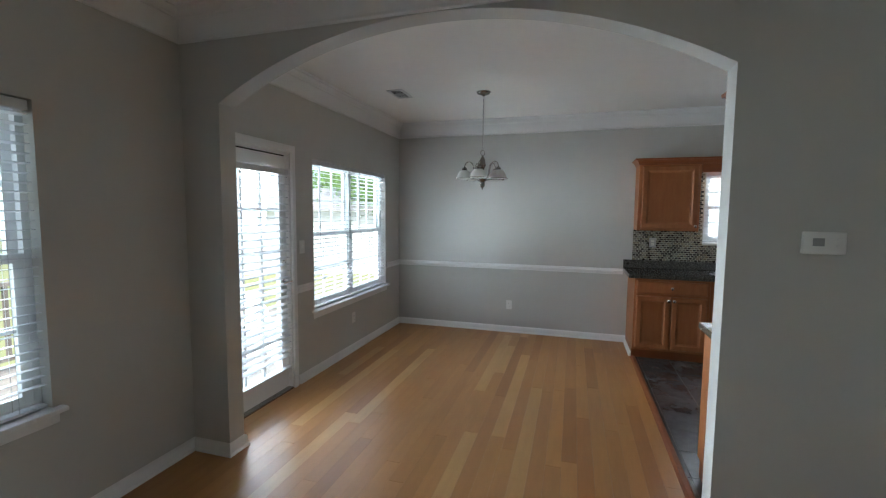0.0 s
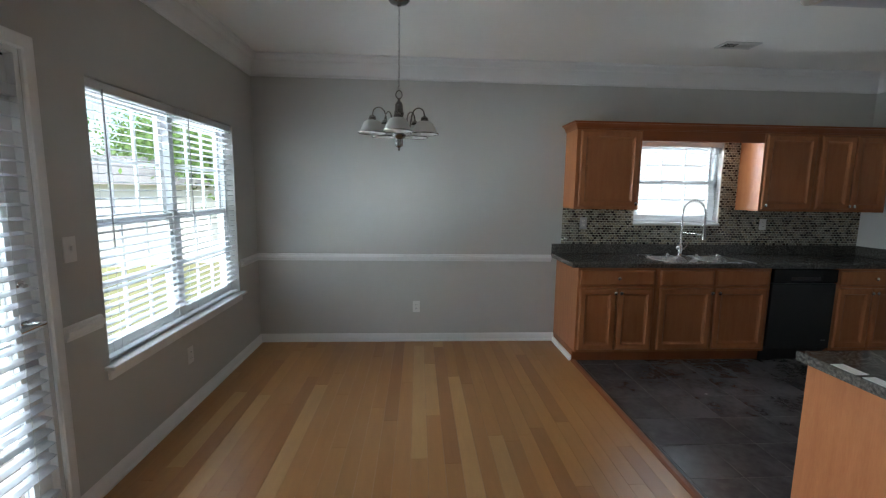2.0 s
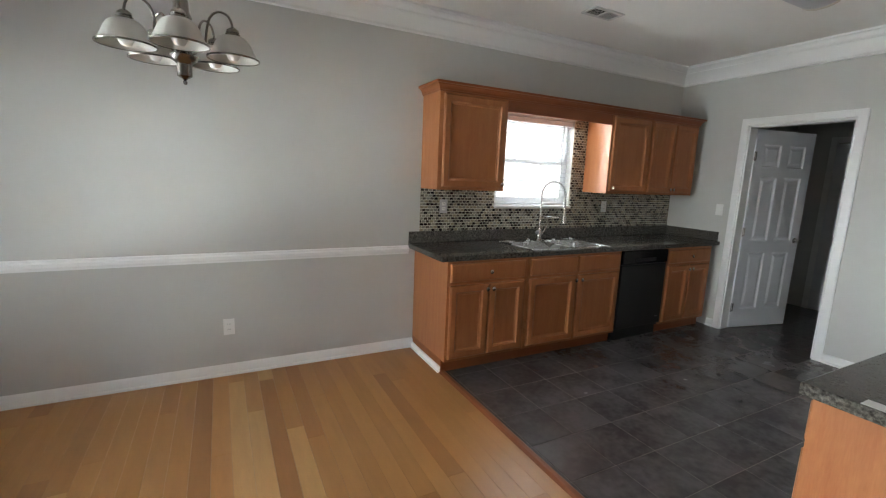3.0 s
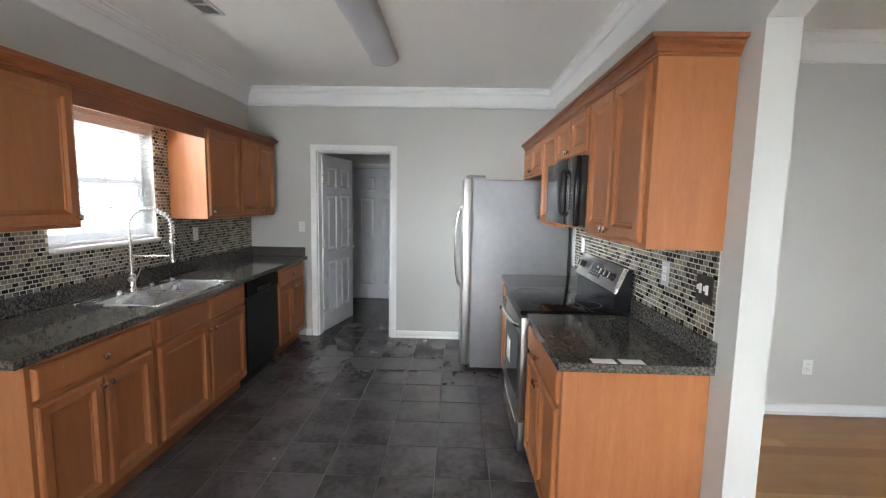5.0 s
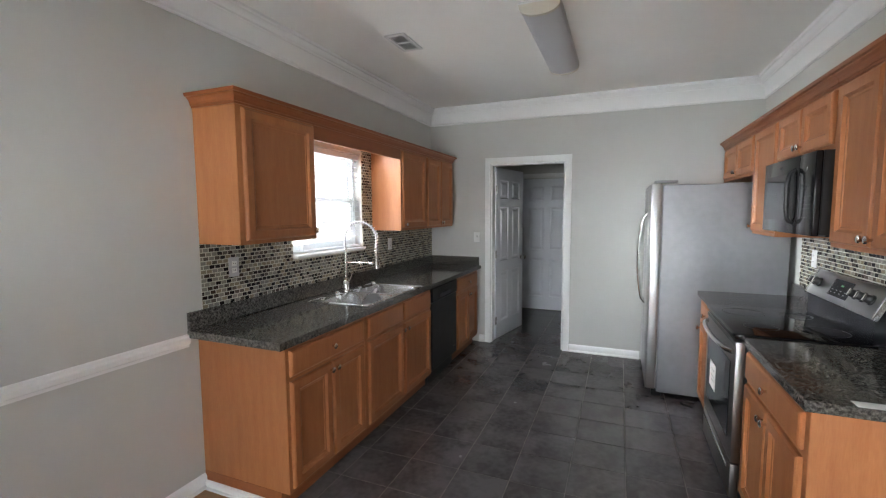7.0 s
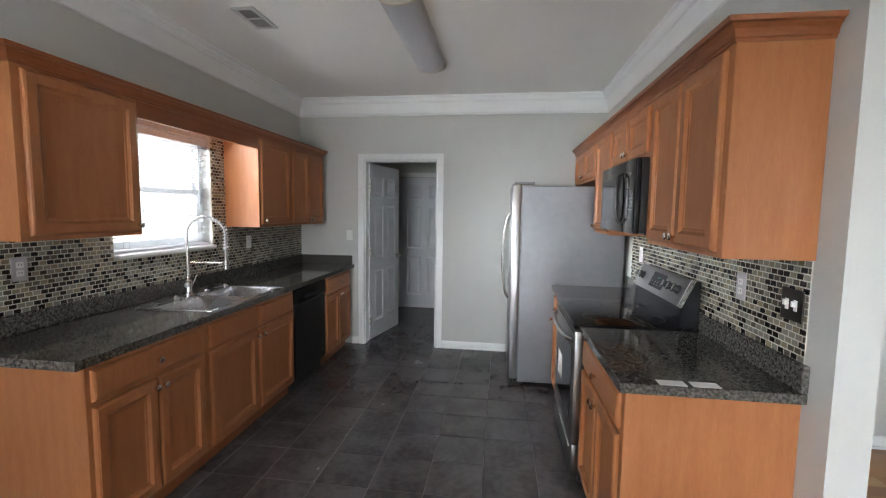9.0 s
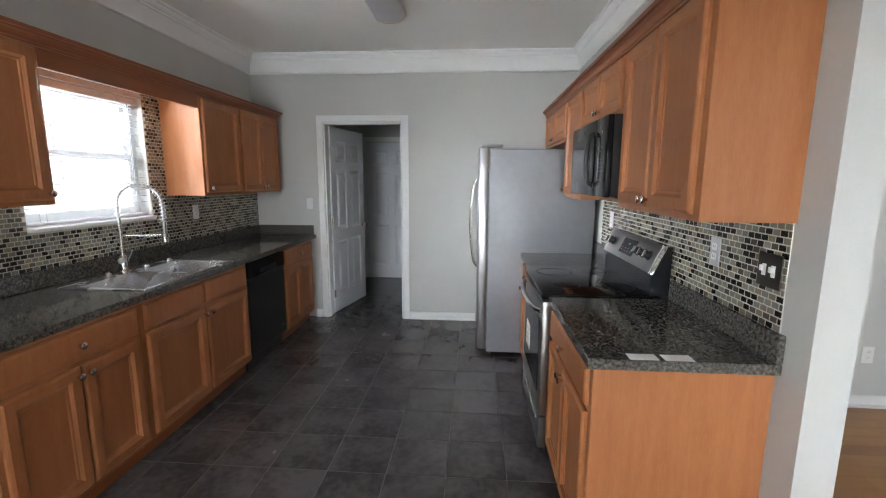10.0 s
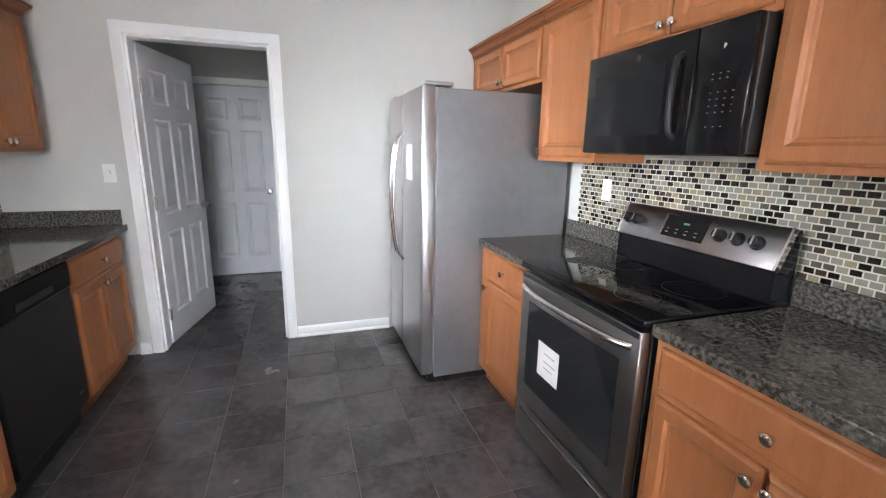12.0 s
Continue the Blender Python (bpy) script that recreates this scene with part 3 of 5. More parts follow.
# ---- glazed deck door ----
def deck_door():
    w, h = DOOR_W[1] - DOOR_W[0], DOOR_W[3]
    t = thing("door_1", WEST, DOOR_W[0], 0, 90, "closed white glazed deck door with grilles", "door", "", "structure")
    bm = B()
    box(bm, 0.001, 0.004, 0, 0.022, 0.149, h), box(bm, w - 0.022, 0.004, 0, w - 0.001, 0.149, h), box(bm, 0.022, 0.004, h - 0.022, w - 0.022, 0.149, h)
    part("jamb", bm, TRIM, t)
    part("threshold", box(B(), 0.022, -0.012, 0.001, w - 0.022, 0.149, 0.018, 0.004), BRUSHED, t, "worn metal threshold")
    a, b, z0, z1, y = 0.026, w - 0.026, 0.022, h - 0.034, 0.034
    st, gz0, gz1 = 0.085, 0.20, 1.905
    slab = B()
    box(slab, a, y, z0, a + st, y + 0.044, z1), box(slab, b - st, y, z0, b, y + 0.044, z1)
    box(slab, a + st, y, z0, b - st, y + 0.044, gz0), box(slab, a + st, y, gz1, b - st, y + 0.044, z1)
    leaf = part("leaf", slab, TRIM, t)
    part("weatherstrip", box(B(), 0.023, y + 0.008, z1 + 0.0005, w - 0.023, y + 0.040, h - 0.0225), DARK, t, "dark rubber weatherstrip")
    gx0, gx1 = a + st, b - st
    bead = B()
    box(bead, gx0 - 0.012, y - 0.008, gz0, gx0 + 0.012, y, gz1), box(bead, gx1 - 0.012, y - 0.008, gz0, gx1 + 0.012, y, gz1)
    part("glazing_bead", bead, TRIM, leaf)
    for k in (1, 2):
        x = gx0 + (gx1 - gx0) * k / 3
        part("muntin", box(B(), x - 0.013, y + 0.010, gz0, x + 0.013, y + 0.034, gz1), TRIM, leaf)
    for k in range(1, 5):
        z = gz0 + (gz1 - gz0) * k / 5
        part("muntin", box(B(), gx0, y + 0.009, z - 0.013, gx1, y + 0.035, z + 0.013), TRIM, leaf)
    part("pane", box(B(), gx0, y + 0.020, gz0, gx1, y + 0.024, gz1), GLASS, leaf).visible_shadow = False
    hx = b - 0.05
    part("rosette", lathe(B(), [(0, 0.012), (0.02, 0.012), (0.028, 0.006), (0.03, 0), (0, 0)], (hx, y, 0.965), (0, -1, 0)), CHROME, leaf, "brushed metal rosette", 40)
    lv = B()
    cyl(lv, (hx, y, 0.965), (hx, y - 0.082, 0.965), 0.010, 10)
    tube(lv, [(hx + 0.006, y - 0.080, 0.965), (hx - 0.03, y - 0.084, 0.966), (hx - 0.075, y - 0.081, 0.962), (hx - 0.105, y - 0.076, 0.958)], 0.0095, 8)
    part("lever_handle", lv, CHROME, leaf, "brushed metal lever handle", 40)
    part("deadbolt", lathe(B(), [(0, 0.026), (0.012, 0.026), (0.014, 0.012), (0.024, 0.010), (0.027, 0), (0, 0)], (hx, y, 1.115), (0, -1, 0)), CHROME, leaf, "brushed metal deadbolt", 40)
    blind(WEST - 0.004, DOOR_W[0] + a + 0.055, 1.90, 90, b - a - 0.075, 1.70, 0.056, 0.052, 12, "white faux-wood blind hung on the glazed door", 0.10, 0.85)


deck_door()
casing("trim_deck_door", DOOR_W[0] + 0.004, DOOR_W[1] - 0.004, DOOR_W[3] - 0.002, WEST + 0.0005, 1, "x", 0.062)

# ---- six-panel doors ----
def panel_leaf(parent, w, h, thick=0.035):
    """A moulded six-panel leaf in the plane y = 0..thick, both faces."""
    def side(bm, y, sign):
        xs = [0, 0.11, w / 2 - 0.05, w / 2 + 0.05, w - 0.11, w]
        zs = [0, 0.20, 0.80, 0.93, 1.58, 1.68, 1.90, h]
        for i in range(5):
            for j in range(7):
                if i in (1, 3) and j in (1, 3, 5):
                    rows = []
                    for inset, d in ((0, 0), (0.010, 0.011), (0.026, 0.012), (0.050, 0.003)):
                        rows.append([bm.verts.new((x, y + sign * d, z)) for x, z in ((xs[i] + inset, zs[j] + inset), (xs[i + 1] - inset, zs[j] + inset), (xs[i + 1] - inset, zs[j + 1] - inset), (xs[i] + inset, zs[j + 1] - inset))])
                    for a, b in zip(rows, rows[1:]):
                        for k in range(4):
                            bm.faces.new((a[k], a[(k + 1) % 4], b[(k + 1) % 4], b[k]))
                    bm.faces.new(rows[-1])
                else:
                    bm.faces.new([bm.verts.new((x, y, z)) for x, z in ((xs[i], zs[j]), (xs[i + 1], zs[j]), (xs[i + 1], zs[j + 1]), (xs[i], zs[j + 1]))])
    bm = B()
    side(bm, 0, 1), side(bm, thick, -1)
    for x in (0, w):
        bm.faces.new([bm.verts.new(p) for p in ((x, 0, 0), (x, thick, 0), (x, thick, h), (x, 0, h))])
    for z in (0, h):
        bm.faces.new([bm.verts.new(p) for p in ((0, 0, z), (w, 0, z), (w, thick, z), (0, thick, z))])
    bmesh.ops.remove_doubles(bm, verts=bm.verts, dist=0.0003)
    leaf = part("leaf", bm, DOORPAINT, parent)
    return leaf


def knob_set(leaf, x, z, thick):
    for s, y in ((-1, 0), (1, thick)):
        part("door_knob", lathe(B(), [(0, 0), (0.03, 0), (0.03, 0.006), (0.012, 0.01), (0.011, 0.03), (0.024, 0.036), (0.029, 0.05), (0.024, 0.063), (0, 0.066)], (x, y, z), (0, s, 0)), CHROME, leaf, "satin metal door knob", 50)


# open door swung into the utility hall
d2 = thing("door_2", EAST + 0.115, DOOR_E[1] - 0.030, 0.012, -12, "open white six-panel door swung into the hall", "door", "", "structure")
leaf = panel_leaf(d2, 0.769, 2.04)
knob_set(leaf, 0.713, 0.93, 0.035)
for z in (0.22, 1.02, 1.78):
    hb = box(B(), -0.006, -0.004, z - 0.045, 0.022, 0.004, z + 0.045)
    cyl(hb, (-0.006, -0.006, z - 0.047), (-0.006, -0.006, z + 0.047), 0.007, 8)
    part("hinge", hb, CHROME, leaf, "satin metal hinge")
# closed door at the back of the hall
d3 = thing("door_3", HALL_E - 0.036, 6.30, 0.012, -90, "closed white six-panel door at the hall's end", "door", "", "structure")
leaf = panel_leaf(d3, 0.76, 2.02)
knob_set(leaf, 0.69, 0.93, 0.035)
casing("trim_hall_door", 5.535, 6.305, 2.045, HALL_E - 0.0005, -1, "x")

# ---- cabinets ----
def knob(parent, x, y, z):
    part("knob", lathe(B(), [(0, 0), (0.007, 0), (0.006, 0.010), (0.009, 0.014), (0.0155, 0.019), (0.016, 0.025), (0.011, 0.029), (0, 0.030)], (x, y, z), (0, -1, 0), 16), CHROME, parent, "round satin nickel knob", 50)


def cab_door(parent, x0, z0, x1, z1, y, knob_at=None, name="cabinet_door"):
    d = part(name, ringface(B(), x0, z0, x1, z1, y, [(0, 0), (0, 0.011), (0.004, 0.0165), (0.011, 0.0205), (0.050, 0.0205), (0.055, 0.0150), (0.061, 0.0090), (0.069, 0.0075), (0.074, 0.0045)]), MAPLE, parent)
    if knob_at:
        knob(d, knob_at[0], y - 0.0195, knob_at[1])
    return d


def drawer(parent, x0, z0, x1, z1, y, with_knob=True, name="drawer_front"):
    d = part(name, ringface(B(), x0, z0, x1, z1, y, [(0, 0), (0, 0.010), (0.004, 0.0155), (0.011, 0.0190), (0.016, 0.0195)]), MAPLE, parent)
    if with_knob:
        knob(d, (x0 + x1) / 2, y - 0.0195, (z0 + z1) / 2)
    return d


def base_cabinet(x, y, rz, w, depth, doors, drawers, label, group, knobs=None, blank=False):
    t = thing("base_cabinet", x, y, 0, rz, label, "cabinet", group)
    bm = B()
    if blank:
        # open under the sink bowls
        box(bm, 0, 0, 0.10, w, depth, 0.68, 0.0015)
        part("front_rail", box(B(), 0, 0, 0.6805, w, 0.019, 0.874), MAPLE, t)
        for sx in (0, w - 0.018):
            part("side_panel", box(B(), sx, 0.0195, 0.6805, sx + 0.018, depth, 0.874), MAPLE, t)
    else:
        box(bm, 0, 0, 0.10, w, depth, 0.874, 0.0015)
    part("carcass", bm, MAPLE, t)
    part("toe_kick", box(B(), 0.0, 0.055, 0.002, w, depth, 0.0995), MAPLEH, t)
    for (a, b) in drawers:
        drawer(t, a, 0.715, b, 0.850, -0.0005, not blank)
    for i, (a, b, side) in enumerate(doors):
        kx = b - 0.021 if side == "r" else a + 0.021
        cab_door(t, a, 0.125, b, 0.690, -0.0005, (kx, 0.650))
    return t


def crown_run(parent, x0, x1, depth, z, left=False, right=False, name="crown"):
    """A stepped crown over the front, returned along an open end."""
    prof = [(-0.0005, z - 0.018), (0.006, z - 0.018), (0.007, z - 0.007), (0.012, z - 0.005), (0.014, z + 0.008), (0.020, z + 0.020), (0.030, z + 0.028), (0.031, z + 0.034), (0.043, z + 0.036), (0.047, z + 0.052), (-0.0005, z + 0.052)]
    pts = [(x1, 0)] if not right else [(x1, depth), (x1, 0)]
    pts += [(x0, 0)] if not left else [(x0, 0), (x0, depth)]
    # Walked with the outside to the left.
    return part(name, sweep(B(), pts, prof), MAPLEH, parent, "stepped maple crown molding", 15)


def upper_cabinet(x, y, rz, w, depth, z0, z1, doors, label, group, left=False, right=False, crown=True):
    t = thing("upper_cabinet", x, y, z0, rz, label, "cabinet", group)
    h = z1 - z0
    part("carcass", box(B(), 0, 0, 0, w, depth, h, 0.0015), MAPLE, t)
    for a, b, side in doors:
        kx = b - 0.021 if side == "r" else a + 0.021
        cab_door(t, a, 0.022, b, h - 0.030, -0.0005, (kx, 0.055))
    if crown:
        crown_run(t, 0, w, depth, h, left, right)
    return t


UPZ0, UPZ1 = 1.372, 2.112
NB, SB = "cabinets along the sink wall", "cabinets along the range wall"
NY, SY = 6.405, 4.275
base_cabinet(2.965, NY, 0, 0.715, NORTH - NY - 0.002, [(0.022, 0.352, "r"), (0.362, 0.690, "l")], [(0.022, 0.690)], "honey maple base cabinet with one drawer at the open end", NB)
base_cabinet(3.682, NY, 0, 1.058, NORTH - NY - 0.002, [(0.030, 0.520, "r"), (0.545, 1.035, "l")], [(0.030, 0.520), (0.545, 1.035)], "honey maple sink base cabinet with false drawer fronts", NB, blank=True)
base_cabinet(5.375, NY, 0, 0.705, NORTH - NY - 0.002, [(0.025, 0.345, "r"), (0.355, 0.675, "l")], [(0.025, 0.675)], "honey maple base cabinet between dishwasher and wall", NB)
base_cabinet(3.835, SY, 180, 0.755, SY - SOUTH - 0.002, [(0.030, 0.368, "r"), (0.378, 0.720, "l")], [(0.030, 0.720)], "honey maple base cabinet beside the range", SB)
base_cabinet(5.19, SY, 180, 0.575, SY - SOUTH - 0.002, [(0.110, 0.550, "l")], [(0.110, 0.550)], "narrow honey maple base cabinet beside the fridge", SB)

UN, US = 6.705, 3.985
upper_cabinet(3.002, UN, 0, 0.612, NORTH - UN - 0.002, UPZ0, UPZ1, [(0.035, 0.590, "r")], "honey maple wall cabinet at the open end", NB, left=True)
upper_cabinet(4.790, UN, 0, 0.535, NORTH - UN - 0.002, UPZ0, UPZ1, [(0.020, 0.512, "l")], "honey maple wall cabinet beside the sink window", NB)
upper_cabinet(5.327, UN, 0, 0.740, NORTH - UN - 0.002, UPZ0, UPZ1, [(0.020, 0.362, "r"), (0.370, 0.715, "l")], "honey maple double-door wall cabinet in the corner", NB, right=True)
val = thing("valance", 3.6155, UN, 2.005, 0, "honey maple valance board over the sink window", "valance", NB)
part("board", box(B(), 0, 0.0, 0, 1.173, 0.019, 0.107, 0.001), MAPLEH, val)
part("top_board", box(B(), 0, 0.0195, 0.088, 1.173, NORTH - UN - 0.002, 0.106, 0.001), MAPLE, val)
crown_run(val, 0, 1.173, 0, 0.107)

upper_cabinet(3.835, US, 180, 0.765, US - SOUTH - 0.002, UPZ0, UPZ1, [(0.030, 0.372, "r"), (0.382, 0.728, "l")], "honey maple double-door wall cabinet by the arch", SB, right=True)
upper_cabinet(4.612, US, 180, 0.775, US - SOUTH - 0.002, 1.819, UPZ1, [(0.022, 0.380, "r"), (0.390, 0.750, "l")], "short maple wall cabinet over the microwave", SB)
upper_cabinet(5.112, US, 180, 0.498, US - SOUTH - 0.002, UPZ0, UPZ1, [(0.020, 0.478, "l")], "narrow tall maple wall cabinet beside the microwave", SB)
upper_cabinet(6.145, US, 180, 1.030, US - SOUTH - 0.002, 1.800, UPZ1, [(0.075, 0.535, "r"), (0.545, 1.005, "l")], "short maple wall cabinet over the fridge", SB)

# ---- counters ----
def flat(bm):
    """Turn a wall slab into a level one: heights become depths."""
    bm.transform(Matrix(((1, 0, 0, 0), (0, 0, 1, 0), (0, 1, 0, 0), (0, 0, 0, 1))))
    return bm


SINK = (3.742, 4.592, 6.407, 6.897)
ct = thing("countertop", 4.5, 6.7, 0.875, 0, "dark speckled laminate countertop along the sink wall", "countertop")
top = flat(slab_wall(B(), "x", 2.905, EAST - 0.001, 6.378, NORTH - 0.001, 0.8755, 0.914, [(SINK[0] + 0.02, SINK[1] - 0.02, SINK[2] + 0.02, SINK[3] - 0.02)]))
top.transform(Matrix.Translation((-4.5, -6.7, -0.875)))
part("worktop", top, GRANITE, ct)
part("backsplash_strip", box(B(), 2.905 - 4.5, 6.986 - 6.7, 0.0395, EAST - 0.001 - 4.5, NORTH - 0.001 - 6.7, 0.137, 0.004, 2), GRANITE, ct)
part("side_strip", box(B(), EAST - 0.024 - 4.5, 6.40 - 6.7, 0.0395, EAST - 0.001 - 4.5, 6.985 - 6.7, 0.137, 0.004, 2), GRANITE, ct)


def short_counter(x0, x1, label):
    t = thing("countertop", x0, SOUTH, 0.875, 0, label, "countertop")
    part("worktop", box(B(), 0, 0.001, 0.0005, x1 - x0, 0.618, 0.039, 0.005, 2), GRANITE, t)
    part("backsplash_strip", box(B(), 0.0, 0.001, 0.0395, x1 - x0, 0.024, 0.137, 0.004, 2), GRANITE, t)
    return t


short_counter(3.052, 3.838, "dark speckled laminate counter with two paper labels")
short_counter(4.612, 5.19, "dark speckled laminate counter beside the fridge")
for yy in (3.957, 4.071):
    single("paper_label", box(B(), 3.057, yy, 0.9145, 3.106, yy + 0.094, 0.9155), PAPER, "blank white paper label lying on the counter", "label", "paper labels")

# ---- sink and tap ----
def kitchen_sink():
    x0, x1, y0, y1 = SINK
    z = 0.915
    t = thing("sink", (x0 + x1) / 2, (y0 + y1) / 2, z, 0, "double-bowl stainless drop-in kitchen sink", "sink")
    cx, cy = (x0 + x1) / 2, (y0 + y1) / 2
    bowls = [(x0 + 0.03, cx - 0.018), (cx + 0.018, x1 - 0.03)]
    by0, by1 = y0 + 0.03, y1 - 0.085
    rim = flat(slab_wall(B(), "x", x0, x1, y0, y1, 0.0002, 0.005, [(a, b, by0, by1) for a, b in bowls]))
    rim.transform(Matrix.Translation((-cx, -cy, 0)))
    part("rim", rim, SINKSTEEL, t)
    for a, b in bowls:
        bm = B()
        rows = []
        for i, d in ((0, 0.004), (0.004, -0.004), (0.012, -0.15), (0.03, -0.175), (0.06, -0.18)):
            rows.append([bm.verts.new(p) for p in ((a + i - cx, by0 + i - cy, d), (b - i - cx, by0 + i - cy, d), (b - i - cx, by1 - i - cy, d), (a + i - cx, by1 - i - cy, d))])
        for r0, r1 in zip(rows, rows[1:]):
            for k in range(4):
                bm.faces.new((r0[k], r0[(k + 1) % 4], r1[(k + 1) % 4], r1[k]))
        bm.faces.new(rows[-1])
        bmesh.ops.bevel(bm, geom=[e for e in bm.edges if abs(e.verts[0].co.z - e.verts[1].co.z) > 0.05], offset=0.03, segments=4, affect="EDGES")
        bowl = part("bowl", bm, SINKSTEEL, t, "", 40)
        part("drain", lathe(B(), [(0, 0.002), (0.02, 0.002), (0.03, 0.005), (0.042, 0.004), (0.044, 0.0), (0, 0)], ((a + b) / 2 - cx, (by0 + by1) / 2 - cy, -0.180)), CHROME, bowl, "round metal drain", 40)
    return t


kitchen_sink()


def spring_tap():
    x, y, z = 4.160, 6.868, 0.9205
    t = thing("kitchen_tap", x, y, z, 16, "tall spring-neck pull-down kitchen tap in nickel", "tap")
    part("base", lathe(B(), [(0, 0), (0.030, 0), (0.030, 0.006), (0.022, 0.012), (0.022, 0.10), (0.017, 0.108), (0, 0.108)]), CHROME, t, "", 40)
    part("riser", cyl(B(), (0, 0, 0.108), (0, 0, 0.34), 0.0115), CHROME, t, "", 40)
    R, top = 0.124, 0.418
    pts = [(0, 0, 0.33), (0, 0, top)] + [(0, -R + R * math.cos(a), top + R * math.sin(a)) for a in [math.pi * k / 24 for k in range(1, 25)]] + [(0, -2 * R, top - 0.05), (0, -2 * R, top - 0.10)]
    part("hose", tube(B(), pts, 0.007, 8), GREYPLASTIC, t, "grey inner hose", 60)
    # coil
    path = [Vector(p) for p in pts]
    lens = [0.0]
    for a, b in zip(path, path[1:]):
        lens.append(lens[-1] + (b - a).length)
    coil, turns = [], 25
    for k in range(turns * 10 + 1):
        s = lens[-1] * k / (turns * 10)
        i = max(j for j in range(len(lens) - 1) if lens[j] <= s + 1e-9)
        f = (s - lens[i]) / (lens[i + 1] - lens[i])
        p, d = path[i].lerp(path[i + 1], f), (path[i + 1] - path[i]).normalized()
        side = Vector((1, 0, 0))
        other = d.cross(side)
        a = 2 * math.pi * k / 10
        coil.append(p + 0.0165 * (math.cos(a) * side + math.sin(a) * other))
    part("spring", tube(B(), coil, 0.0024, 5), STEEL, t, "coiled metal spring", 60)
    part("spray_head", lathe(B(), [(0, 0), (0.015, 0), (0.016, 0.02), (0.013, 0.05), (0.018, 0.12), (0.019, 0.135), (0, 0.135)], (0, -2 * R, top - 0.10), (0, 0, -1)), CHROME, t, "", 40)
    part("support_arm", tube(B(), [(0, 0, 0.225), (0, -0.10, 0.225), (0, -2 * R + 0.02, 0.225)], 0.006), CHROME, t, "", 60)
    part("holder_ring", lathe(B(), [(0.019, -0.012), (0.025, -0.012), (0.025, 0.012), (0.019, 0.012), (0.019, -0.012)], (0, -2 * R, 0.225)), CHROME, t, "", 40)
    part("valve_ball", lathe(B(), [(0, -0.019), (0.010, -0.016), (0.017, -0.008), (0.019, 0), (0.017, 0.008), (0.010, 0.016), (0, 0.019)], (-0.034, -0.006, 0.075), (1, 0, 0), 18), STEEL, t, "round metal valve cap", 60)
    lv = B()
    cyl(lv, (0.02, 0, 0.06), (0.05, 0, 0.06), 0.013)
    tube(lv, [(0.045, 0, 0.06), (0.065, -0.01, 0.085), (0.085, -0.02, 0.13)], 0.005)
    part("lever", lv, CHROME, t, "", 40)
    return t


spring_tap()
CAP = [(0, 0), (0.020, 0), (0.020, 0.005), (0.016, 0.011), (0.011, 0.015), (0, 0.016)]
for cx, tall in ((4.030, 1.5), (4.330, 0.9), (4.545, 1.2)):
    single("sink_hole_cap", lathe(B(), [(rr, hh * tall) for rr, hh in CAP], (cx, 6.862, 0.9205)), SINKSTEEL, "small round metal cap on the sink rim", "sink fitting", "caps on the sink rim", smooth=40)


# ---- appliances ----
def dishwasher():
    t = thing("dishwasher", 4.745, NY - 0.012, 0, 0, "black built-in dishwasher under the counter", "dishwasher")
    w = 0.625
    part("body", box(B(), 0.004, 0.03, 0.10, w - 0.004, 0.58, 0.868), BLACKSATIN, t)
    part("door", box(B(), 0.006, 0.0, 0.125, w - 0.006, 0.029, 0.735, 0.006, 2), BLACKSATIN, t)
    p = part("control_panel", box(B(), 0.006, -0.008, 0.742, w - 0.006, 0.029, 0.866, 0.006, 2), BLACKGLOSS, t)
    part("pocket_handle", box(B(), 0.17, -0.012, 0.765, 0.45, -0.0085, 0.795, 0.001), BLACKSATIN, p)
    part("toe_panel", box(B(), 0.006, 0.05, 0.004, w - 0.006, 0.07, 0.118), BLACKSATIN, t)
    part("badge", box(B(), w - 0.09, -0.0015, 0.20, w - 0.05, -0.0005, 0.205), GREYPLASTIC, t)


dishwasher()


